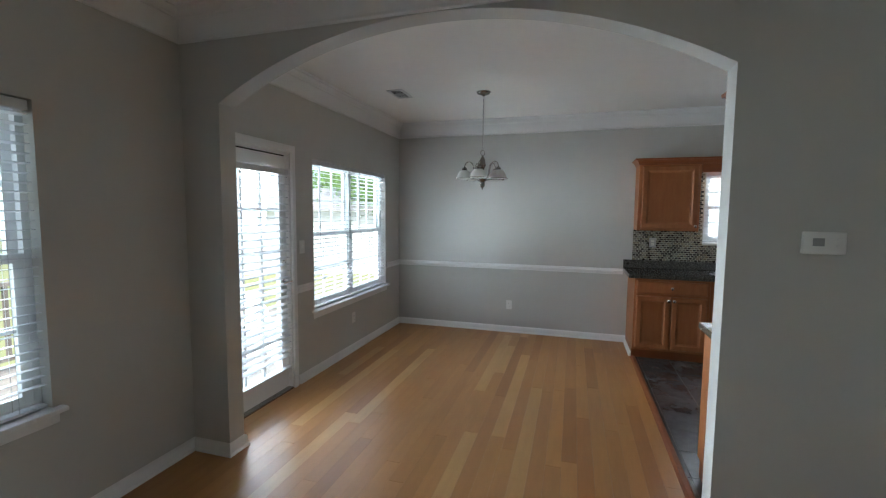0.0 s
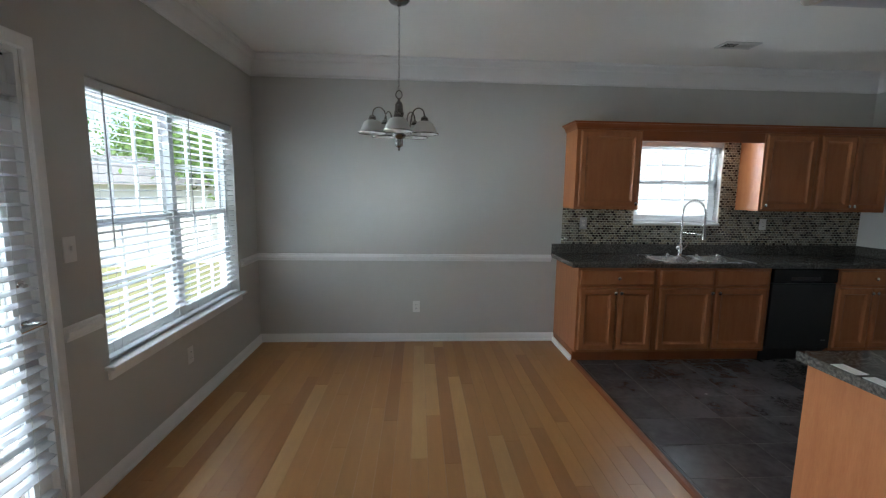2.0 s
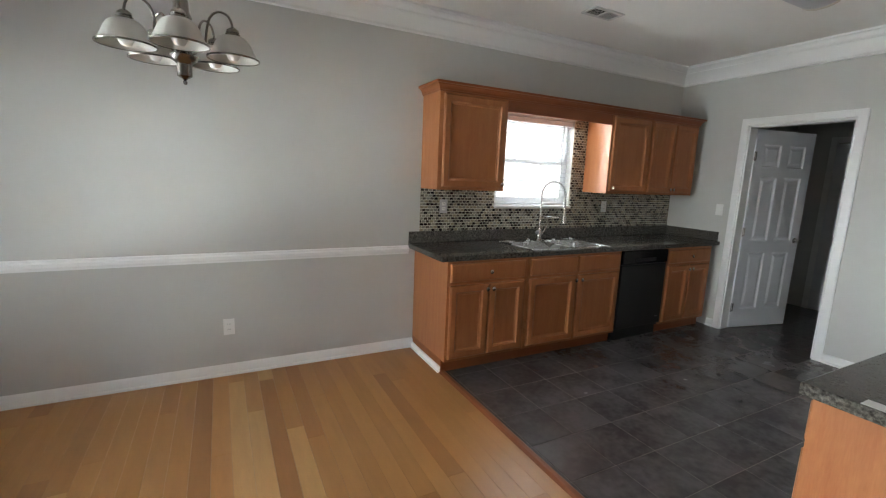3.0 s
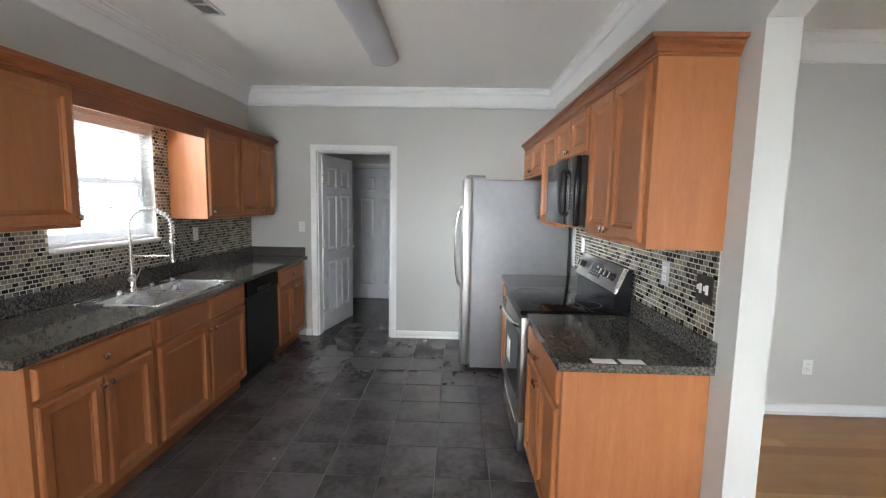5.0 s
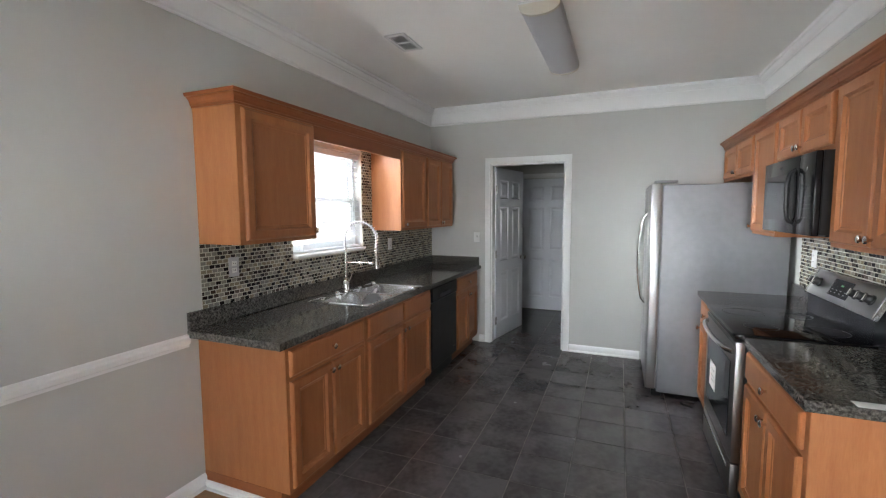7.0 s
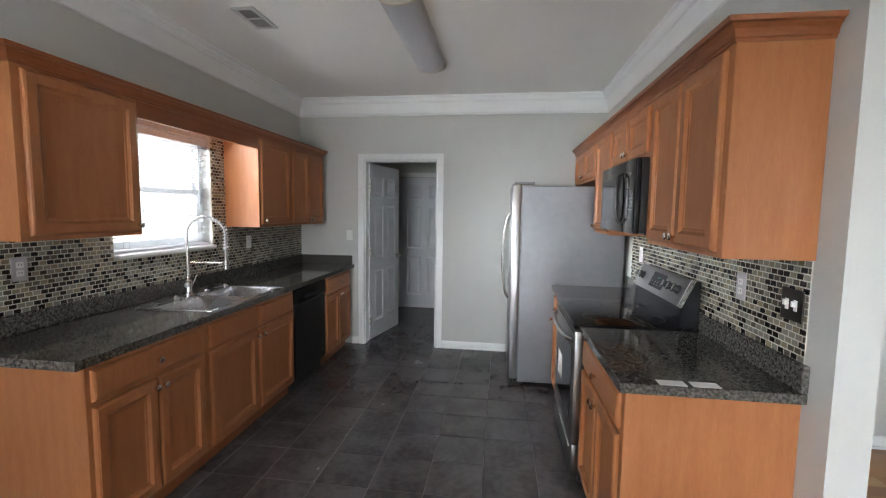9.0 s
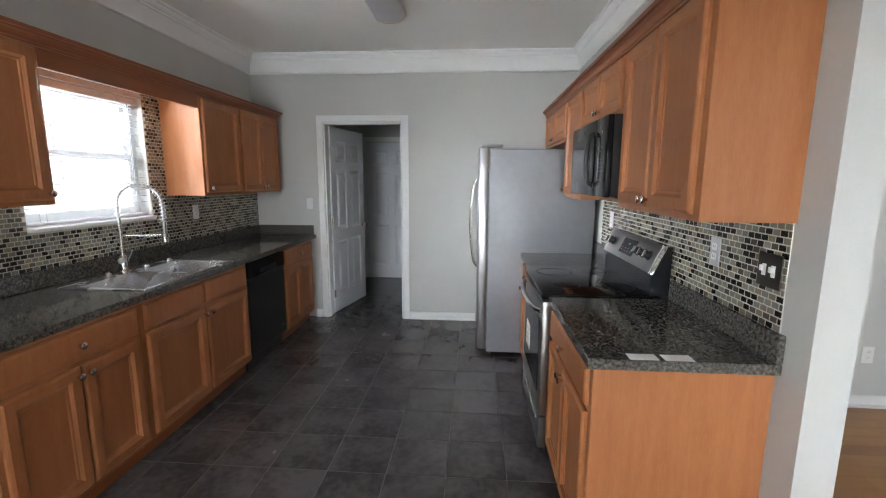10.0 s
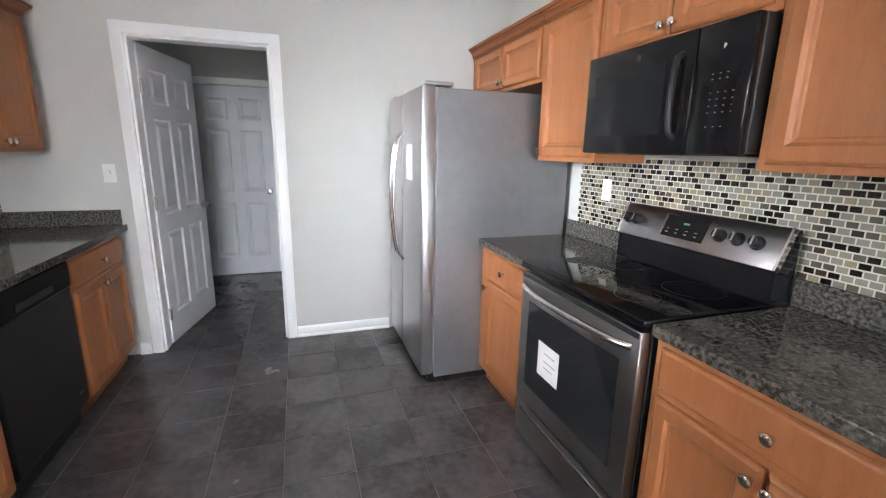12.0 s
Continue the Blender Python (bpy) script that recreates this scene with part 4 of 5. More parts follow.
def fridge():
    t = thing("refrigerator", 6.072, 4.655, 0, 180, "stainless side-by-side fridge with grey sides and taped note", "refrigerator")
    w, d = 0.875, 0.93
    part("body", box(B(), 0, 0.085, 0.045, w, d, 1.745, 0.006, 2), FRIDGESIDE, t, "grey painted steel body")
    part("base_grille", box(B(), 0.012, 0.05, 0.012, w - 0.012, 0.12, 0.062, 0.003), BLACKSATIN, t)
    for x in (0.05, w - 0.09):
        part("foot", cyl(B(), (x + 0.02, 0.11, 0.0005), (x + 0.02, 0.11, 0.045), 0.02, 10), BLACKSATIN, t)
    split = 0.39
    for a, b, name in ((0.002, split - 0.003, "freezer_door"), (split + 0.003, w - 0.002, "fridge_door")):
        dr = part(name, box(B(), a, 0.0, 0.065, b, 0.078, 1.760, 0.014, 3), STEEL, t, "brushed stainless door", 40)
        part("gasket", box(B(), a + 0.01, 0.0785, 0.075, b - 0.01, 0.0845, 1.74), GREYPLASTIC, dr)
        hx = b - 0.040 if b < 0.5 else a + 0.040
        n = 18
        pts = [(hx, -0.012 - 0.055 * math.sin(math.pi * k / n) ** 0.6, 0.70 + 0.82 * k / n) for k in range(n + 1)]
        pts = [(hx, 0.004, 0.70)] + pts[1:-1] + [(hx, 0.004, 1.52)]
        part("handle", tube(B(), pts, 0.012, 10), CHROME, dr, "bowed bar handle", 60)
    for a in (0.03, w - 0.10):
        part("hinge_cover", box(B(), a, 0.02, 1.7605, a + 0.07, 0.19, 1.782, 0.008, 2), GREYPLASTIC, t, "grey plastic hinge cover")
    part("note", box(B(), split + 0.13, -0.0012, 1.24, split + 0.28, -0.0002, 1.45), PAPER, t, "white paper note taped on the door")


fridge()


def arc_handle(parent, x0, x1, y, z, out, r, name, mat, label):
    n = 16
    pts = [(x0, y, z)] + [(x0 + (x1 - x0) * k / n, y - out * math.sin(math.pi * k / n) ** 0.45, z) for k in range(1, n)] + [(x1, y, z)]
    return part(name, tube(B(), pts, r, 10), mat, parent, label, 60)


def electric_range():
    t = thing("range", 4.606, 4.305, 0, 180, "stainless electric range with black glass cooktop", "range")
    w, d = 0.762, 0.60
    part("body", box(B(), 0.002, 0.02, 0.03, w - 0.002, d, 0.895, 0.003), BLACKSATIN, t, "black enamel body")
    for x in (0.05, w - 0.05):
        for y in (0.07, d - 0.06):
            part("foot", cyl(B(), (x, y, 0.0005), (x, y, 0.03), 0.018, 10), BLACKSATIN, t)
    part("cooktop", box(B(), 0, -0.028, 0.8955, w, d - 0.075, 0.924, 0.007, 3), COOKTOP, t, "black ceramic glass cooktop", 30)
    for x, y, r in ((0.20, 0.13, 0.105), (0.56, 0.13, 0.075), (0.20, 0.39, 0.075), (0.56, 0.39, 0.105)):
        bm = B()
        lathe(bm, [(r, 0), (r + 0.002, 0.0003), (r + 0.004, 0)], (x, y, 0.9241), seg=40)
        part("burner_ring", bm, BLACKSATIN, t, "faint grey burner ring")
    door = part("oven_door", box(B(), 0.006, -0.022, 0.245, w - 0.006, 0.0195, 0.880, 0.006, 2), SLATE, t, "stainless oven door", 40)
    part("door_glass", box(B(), 0.085, -0.0265, 0.345, w - 0.085, -0.0225, 0.755, 0.0015), DARKGLASS, door, "black oven window")
    part("top_band", box(B(), 0.012, -0.0245, 0.857, w - 0.012, -0.0225, 0.876), BLACKSATIN, door, "black vent band")
    arc_handle(door, 0.035, w - 0.035, -0.024, 0.822, 0.048, 0.014, "oven_handle", CHROME, "curved stainless bar handle")
    part("energy_label", box(B(), 0.192, -0.0285, 0.456, 0.350, -0.0268, 0.612), PAPER, door, "white printed paper label")
    for k, (a, b, z) in enumerate(((0.242, 0.322, 0.568), (0.242, 0.330, 0.531), (0.242, 0.312, 0.503))):
        part("print_bar", box(B(), a, -0.0291, z, b, -0.0286, z + 0.006), PRINT, door, "grey printed bar")
    dw = part("storage_drawer", box(B(), 0.006, -0.020, 0.055, w - 0.006, 0.0195, 0.236, 0.006, 2), SLATE, t, "stainless storage drawer", 40)
    part("drawer_grip", box(B(), 0.06, -0.030, 0.195, w - 0.06, -0.0205, 0.212, 0.004, 2), CHROME, dw)
    # back guard, leaning back
    bg = B()
    extrude(bg, [(0.505, 0.9245), (0.60, 0.9245), (0.60, 1.176), (0.565, 1.176), (0.505, 1.041)], "x", 0.002, w - 0.002)
    part("backguard", bg, BLACKGLOSS, t, "glossy black back guard")
    m = Matrix.Translation((0, 0.5035, 1.044)) @ Matrix.Rotation(math.atan2(-0.060, 0.135), 4, "X")

    def tilted(bm):
        bm.transform(m)
        return bm

    pn = part("control_panel", tilted(box(B(), -0.004, -0.010, -0.006, w + 0.004, 0.0, 0.150, 0.004, 2)), SLATE, t, "stainless control panel", 40)
    part("display_trim", tilted(box(B(), 0.252, -0.0130, 0.027, 0.2575, -0.0102, 0.125, 0.0005)), CHROME, pn, "bright metal display edge")
    part("display", tilted(box(B(), 0.258, -0.0125, 0.028, 0.466, -0.0102, 0.124, 0.001)), BLACKGLOSS, pn, "black glass display")
    part("clock", tilted(box(B(), 0.352, -0.0132, 0.089, 0.382, -0.0127, 0.098)), plain("green_digits", (0.05, 0.22, 0.08), 0.4, emit=0.06), pn, "dim green clock digits")
    for i in range(4):
        for j in range(2):
            part("touch_key", tilted(box(B(), 0.278 + 0.047 * i, -0.0130, 0.046 + 0.016 * j, 0.291 + 0.047 * i, -0.0126, 0.049 + 0.016 * j)), GREYPLASTIC, pn)
    for x in (0.040, 0.098, 0.527, 0.600, 0.673):
        kb = tilted(lathe(B(), [(0, 0), (0.026, 0), (0.026, 0.006), (0.021, 0.010), (0.019, 0.030), (0.016, 0.033), (0, 0.033)], (x, -0.010, 0.075), (0, -1, 0), 20))
        k = part("knob", kb, BLACKSATIN, pn, "black knob with metal grip", 40)
        part("knob_grip", tilted(box(B(), x - 0.0045, -0.049, 0.056, x + 0.0045, -0.0415, 0.094, 0.002)), CHROME, k)
    for x in (-0.0045, w - 0.004):
        part("end_cap", tilted(box(B(), x, -0.016, -0.008, x + 0.009, 0.012, 0.153, 0.003)), CHROME, pn)


electric_range()


def microwave():
    t = thing("microwave", 4.604, 4.055, 1.418, 180, "black over-the-range microwave with bowed handle", "microwave")
    w, h, d = 0.757, 0.398, 0.366
    part("body", box(B(), 0.0, 0.03, 0.006, w, d, h, 0.003), BLACKSATIN, t)
    dr = part("door", box(B(), 0.0, 0.0, 0.0, 0.560, 0.029, h, 0.006, 2), BLACKGLOSS, t, "glossy black door", 40)
    part("window", box(B(), 0.060, -0.002, 0.070, 0.440, -0.0003, 0.315, 0.0005), DARKGLASS, dr, "dark glass window")
    n = 18
    pts = [(0.505, 0.004, 0.055)] + [(0.505, -0.006 - 0.026 * math.sin(math.pi * k / n) ** 0.35, 0.055 + 0.275 * k / n) for k in range(1, n)] + [(0.505, 0.004, 0.33)]
    part("handle", tube(B(), pts, 0.0105, 10), BLACKSATIN, dr, "bowed black handle", 60)
    pn = part("control_panel", box(B(), 0.562, 0.0, 0.0, w, 0.029, h, 0.006, 2), BLACKGLOSS, t, "glossy black control panel", 40)
    part("badge", lathe(B(), [(0, 0.001), (0.011, 0.001), (0.011, 0)], (0.30, 0.0, 0.352), (0, -1, 0)), DARKINK, dr, "round grey badge")
    txt = bpy.data.curves.new("display_letter", "FONT")
    txt.body, txt.size, txt.extrude = "P", 0.020, 0.0004
    txt.materials.append(PAPER)
    letter = new("display_letter", txt)
    letter.parent = pn
    letter.matrix_basis = pose(0.657, -0.0010, 0.316, 90, 0, 0)
    tagged(letter, "small white letter")
    for j, z in enumerate((0.085, 0.128, 0.148, 0.168, 0.188, 0.228, 0.244)):
        for i in range(3 if j in (0, 5, 6) else 4):
            part("touch_key", box(B(), 0.629 + 0.026 * i, -0.0008, z, 0.6355 + 0.026 * i, -0.0002, z + 0.0026), INK, pn)
    part("vent_grille", box(B(), 0.02, 0.06, -0.004, w - 0.02, 0.30, 0.0055), BLACKSATIN, t)


microwave()

# ---- chandelier ----
def chandelier(x, y):
    t = thing("chandelier", x, y, 1.784, 0, "five-arm brushed nickel chandelier with white glass shades", "chandelier")
    top = 2.7395 - 1.784
    part("canopy", lathe(B(), [(0, 0), (0.012, 0), (0.016, 0.008), (0.055, 0.020), (0.068, 0.032), (0.070, 0.040), (0, 0.040)], (0, 0, top - 0.040), seg=28), BRUSHED, t, "", 40)
    z, k = top - 0.042, 0
    part("cord", cyl(B(), (0.004, 0, 0.385), (0.004, 0, top - 0.03), 0.0022, 6), CORD, t)
    lo = B()
    tube(lo, [(0.006 * math.cos(a), 0, 0.016 * math.sin(a)) for a in [2 * math.pi * i / 10 for i in range(10)]], 0.0015, 5, True)
    link = part("chain_link", lo, BRUSHED, t, "", 60)
    link.location.z = 0.405
    while 0.405 + 0.0275 * (k + 1) < top - 0.045:
        k += 1
        o = again(link, 0, 0, 0.0275 * k)
        o.matrix_basis = o.matrix_basis @ Matrix.Rotation(radians(90 * (k % 2)), 4, "Z")
    ring = B()
    tube(ring, [(0.021 * math.cos(a), 0, 0.365 + 0.026 * math.sin(a)) for a in [2 * math.pi * i / 16 for i in range(16)]], 0.0035, 6, True)
    part("hanging_ring", ring, BRUSHED, t, "", 60)
    body = [(0, 0), (0.006, 0.002), (0.008, 0.012), (0.005, 0.018), (0.016, 0.026), (0.026, 0.032), (0.026, 0.075), (0.032, 0.082), (0.045, 0.090), (0.050, 0.105), (0.028, 0.115), (0.018, 0.130), (0.018, 0.215), (0.028, 0.225), (0.034, 0.245), (0.028, 0.262), (0.026, 0.300), (0.020, 0.312), (0.010, 0.325), (0.008, 0.338), (0, 0.340)]
    part("column", lathe(B(), body, seg=24), BRUSHED, t, "turned brushed nickel column", 40)
    for i in range(5):
        a = 2 * math.pi * i / 5 + 0.94
        c, s = math.cos(a), math.sin(a)
        prof = [(0.022, 0.135), (0.05, 0.125), (0.076, 0.150), (0.088, 0.215), (0.102, 0.255), (0.132, 0.274), (0.164, 0.262), (0.177, 0.234), (0.179, 0.205)]
        pts = []
        for j in range(len(prof) - 1):
            p0, p1, p2, p3 = prof[max(0, j - 1)], prof[j], prof[j + 1], prof[min(len(prof) - 1, j + 2)]
            for f in (0, 0.25, 0.5, 0.75):
                pts.append(tuple(0.5 * (2 * p1[q] + (p2[q] - p0[q]) * f + (2 * p0[q] - 5 * p1[q] + 4 * p2[q] - p3[q]) * f * f + (3 * p1[q] - p0[q] - 3 * p2[q] + p3[q]) * f ** 3) for q in (0, 1)))
        pts.append(prof[-1])
        arm = part("arm", tube(B(), [(r * c, r * s, zz) for r, zz in pts], 0.0044, 8), BRUSHED, t, "", 60)
        part("socket_cup", lathe(B(), [(0, 0.03), (0.012, 0.03), (0.022, 0.022), (0.024, 0.014), (0.022, 0.011), (0.027, 0.007), (0.024, 0.001), (0.030, -0.003), (0.026, -0.012), (0, -0.012)], (0.179 * c, 0.179 * s, 0.190), seg=18), BRUSHED, arm, "", 40)
        sh = [(0.022, 0.190), (0.038, 0.187), (0.053, 0.177), (0.064, 0.160), (0.072, 0.140), (0.081, 0.121), (0.092, 0.108), (0.089, 0.1065), (0.078, 0.119), (0.069, 0.138), (0.061, 0.157), (0.051, 0.173), (0.037, 0.183), (0.022, 0.186), (0.022, 0.190)]
        shade = part("shade", lathe(B(), sh, (0.179 * c, 0.179 * s, 0), seg=28), FROST, arm, "white frosted glass bell shade", 50)
        part("shade_rim", lathe(B(), [(0.090, 0.104), (0.0945, 0.104), (0.095, 0.109), (0.091, 0.111), (0.090, 0.104)], (0.179 * c, 0.179 * s, 0), seg=28), BRUSHED, shade, "dark metal rim band", 40)
        part("bulb", lathe(B(), [(0, 0.100), (0.016, 0.104), (0.026, 0.122), (0.024, 0.142), (0.013, 0.165), (0.012, 0.178), (0, 0.178)], (0.179 * c, 0.179 * s, 0), seg=14), PLASTIC, arm, "unlit white bulb", 60)


chandelier(1.428, 5.735)

# ---- ceiling fittings ----
def wrap_light():
    t = thing("ceiling_light", 4.50, 5.343, CEILING, 0, "unlit fluorescent wraparound ceiling light", "ceiling light")
    L, W2 = 0.595, 0.118
    prof = []
    for k in range(13):
        a = math.pi * k / 12
        prof.append((-(W2 - 0.004) * math.cos(a), -0.020 - 0.062 * math.sin(a) ** 0.7))
    bm = B()
    extrude(bm, prof, "x", -L + 0.02, L - 0.02)
    part("diffuser", bm, DIFFUSER, t, "ribbed white acrylic diffuser", 30)
    part("pan", box(B(), -L, -W2, -0.0195, L, W2, -0.0005, 0.002), VENTWHITE, t)
    for s in (-1, 1):
        e = B()
        p2 = [(-W2 * math.cos(math.pi * k / 12), -0.016 - 0.070 * math.sin(math.pi * k / 12) ** 0.7) for k in range(13)]
        extrude(e, p2, "x", s * (L - 0.0205), s * (L + 0.004))
        part("end_cap", e, CAPMETAL, t, "cream metal end cap", 30)


wrap_light()


def vent(x, y, rz, w, d):
    t = thing("ceiling_vent", x, y, CEILING, rz, "white metal ceiling register with slats", "air vent", "ceiling vents")
    bm = B()
    z0, z1 = -0.010, -0.0005
    box(bm, -w / 2, -d / 2, z0, -w / 2 + 0.022, d / 2, z1), box(bm, w / 2 - 0.022, -d / 2, z0, w / 2, d / 2, z1)
    box(bm, -w / 2 + 0.022, -d / 2, z0, w / 2 - 0.022, -d / 2 + 0.022, z1), box(bm, -w / 2 + 0.022, d / 2 - 0.022, z0, w / 2 - 0.022, d / 2, z1)
    part("frame", bm, VENTWHITE, t)
    # No duct is built: a near-black sheet paints its shade behind the slats.
    part("backing", box(B(), -w / 2 + 0.022, -d / 2 + 0.022, -0.002, w / 2 - 0.022, d / 2 - 0.022, -0.0006), DARK, t, "dark sheet painted as the duct's shade")
    n = 7
    for k in range(n):
        yy = -d / 2 + 0.022 + (d - 0.044) * (k + 0.5) / n
        sl = box(B(), -w / 2 + 0.023, -0.004, -0.0006, -0.006, 0.004, 0.0006)
        sl.transform(Matrix.Translation((0, yy, -0.007)) @ Matrix.Rotation(radians(18), 4, "X"))
        part("slat", sl, VENTWHITE, t)
        sl = box(B(), 0.006, -0.003, -0.0008, w / 2 - 0.023, 0.003, 0.0008)
        sl.transform(Matrix.Translation((0, yy, -0.007)) @ Matrix.Rotation(radians(-78), 4, "X"))
        part("slat", sl, VENTWHITE, t)
    part("divider", box(B(), -0.0055, -d / 2 + 0.022, -0.010, 0.0055, d / 2 - 0.022, -0.0022), VENTWHITE, t)


vent(0.605, 5.575, 90, 0.30, 0.16)
vent(4.165, 6.335, 0, 0.30, 0.15)

# ---- wall plates ----
def plate(x, y, z, rz, label, category, kind="outlet", dark=False):
    mat = BRONZE if kind == "double" else STEEL if dark else PLASTIC
    w = 0.118 if kind == "double" else 0.072
    t = thing("wall_outlet" if kind == "outlet" else "light_switch", x, y, z, rz, label, category, "wall plates")
    p = part("plate", box(B(), -w / 2, -0.006, -0.058, w / 2, -0.0004, 0.058, 0.0025, 2), mat, t)
    if kind == "outlet":
        for dz in (-0.020, 0.020):
            s = part("socket", box(B(), -0.017, -0.0085, dz - 0.014, 0.017, -0.0062, dz + 0.014, 0.002), PLASTIC, t)
            for dx in (-0.006, 0.006):
                part("slot", box(B(), dx - 0.0012, -0.0089, dz - 0.004, dx + 0.0012, -0.0086, dz + 0.006), DARK, s)
    else:
        for dx in ((-0.023, 0.023) if kind == "double" else (0,)):
            part("collar", box(B(), dx - 0.010, -0.0078, -0.020, dx + 0.010, -0.0062, 0.020, 0.001), PLASTIC, t)
            part("toggle", box(B(), dx - 0.0065, -0.020, -0.004, dx + 0.0065, -0.0080, 0.016, 0.0015), PLASTIC, t)
    return t


plate(1.546, NORTH, 0.361, 0, "white duplex outlet on the grey dining wall", "outlet")
plate(WEST, 5.69, 0.378, 90, "white duplex outlet under the dining window", "outlet")
plate(WEST, 4.755, 1.236, 90, "white light switch beside the deck door", "light switch", "switch")
plate(3.215, NORTH - 0.009, 1.222, 0, "white outlet in metal plate on mosaic tiles", "outlet", "outlet", True)
plate(5.10, NORTH - 0.009, 1.225, 0, "white outlet on the mosaic backsplash", "outlet")
plate(EAST, 6.430, 1.243, -90, "white light switch beside the doorway", "light switch", "switch")
plate(3.49, SOUTH + 0.009, 1.215, 180, "white outlet in metal plate on mosaic tiles", "outlet", "outlet", True)
plate(3.155, SOUTH + 0.009, 1.205, 180, "double light switch in a metal plate", "light switch", "double", True)
plate(4.855, SOUTH + 0.009, 1.222, 180, "white outlet behind the range on mosaic tiles", "outlet")
plate(3.585, ARCH, 1.235, 0, "white light switch on the living room wall", "light switch", "switch")
plate(LIVE_E, 2.075, 0.37, -90, "white outlet low on the living room wall", "outlet")
plate(7.04, LIVE_S, 0.36, 180, "white outlet on the far living room wall", "outlet")

th = thing("thermostat", 3.288, ARCH, 1.395, 0, "white digital wall thermostat", "thermostat")
part("body", box(B(), -0.073, -0.026, 0, 0.073, -0.0004, 0.092, 0.006, 2), PLASTIC, th, "", 40)
part("display", box(B(), -0.042, -0.0268, 0.034, -0.002, -0.0262, 0.066), GREYPLASTIC, th, "grey liquid crystal display")
for k in range(2):
    part("button", lathe(B(), [(0, 0.002), (0.006, 0.002), (0.007, 0)], (0.045, -0.026, 0.034 + 0.028 * k), (0, -1, 0), 12), PLASTIC, th)

# ---- outside ----
path = shell("path", box(B(), -2.5, 7.25, -1.199, 20, 10.95, -1.15), CONCRETE, "pale concrete path beside the house", "path")
gnd = shell("ground", box(B(), -400, -400, -1.30, 400, 400, -1.2), GRASS, "mown lawn round the house", "lawn")
dk = thing("deck", -1.75, 4.0, -0.12, 0, "weathered timber deck outside the door", "deck", "", "structure")
for k in range(22):
    x = -0.17 - 0.145 * k
    part("board", box(B(), x - 0.139 + 1.75, -4.0, -0.03, x + 1.75, 3.6, 0.0), DECK, dk)
for yy in (-3.9, 0.0, 3.5):
    part("post", box(B(), -1.55, yy - 0.05, -1.1, -1.45, yy + 0.05, 1.02), VINYL, dk)
rl = thing("deck_railing", -3.25, 4.0, -0.12, 0, "white deck railing with balusters", "railing", "", "structure")
part("top_rail", box(B(), -0.04, -3.95, 0.88, 0.04, 3.5, 0.92), DECK, rl)
part("bottom_rail", box(B(), -0.025, -3.95, 0.10, 0.025, 3.5, 0.14), DECK, rl)
bl = part("baluster", box(B(), -0.018, -0.018, 0.14, 0.018, 0.018, 0.88), DECK, rl)
bl.location.y = -3.85
for k in range(1, 60):
    again(bl, 0, 0.123 * k, 0)
for yy in (2.9, 5.02):
    single("porch_post", box(B(), -3.2, yy - 0.07, -0.119, -3.06, yy + 0.07, 2.7, 0.006), VINYL, "white painted porch post on the deck", "post", "porch posts")


def house(x, y, w, d, h, rz, label, pitch=0.34, windows=(-0.3, 0.0, 0.3)):
    t = thing("neighbour_house", x, y, -1.2, rz, label, "house")
    part("wall", box(B(), -w / 2, -d / 2, 0, w / 2, d / 2, h), SIDING, t)
    bm = B()
    extrude(bm, [(-d / 2 - 0.4, h - 0.1), (d / 2 + 0.4, h - 0.1), (0, h + d * pitch)], "x", -w / 2 - 0.3, w / 2 + 0.3)
    part("roof", bm, ROOF, t)
    for sx in windows:
        for z in (1.0, 3.8):
            if z + 1.4 < h:
                wn2 = part("window", box(B(), sx * w - 0.5, -d / 2 - 0.03, z, sx * w + 0.5, -d / 2 - 0.001, z + 1.4), VINYL, t, "white framed window")
                part("pane", box(B(), sx * w - 0.42, -d / 2 - 0.035, z + 0.08, sx * w + 0.42, -d / 2 - 0.031, z + 1.32), DARKGLASS, wn2, "dark glass")
    for k in range(int(h / 0.22)):
        part("siding_board", box(B(), -w / 2 - 0.004, -d / 2 - 0.012, k * 0.22, w / 2 + 0.004, -d / 2 - 0.0005, k * 0.22 + 0.205), SIDING, t)
    return t


house(-10.5, 21.0, 9, 7, 2.9, 22, "pale single-storey neighbour house with a low roof", 0.15, ())
house(-26, -4, 12, 8, 4.6, 90, "pale neighbour house beyond the lawn", 0.30, ())
house(16.0, 15.0, 26, 8, 5.8, 0, "pale sided neighbour house behind the sink window", 0.34, ())


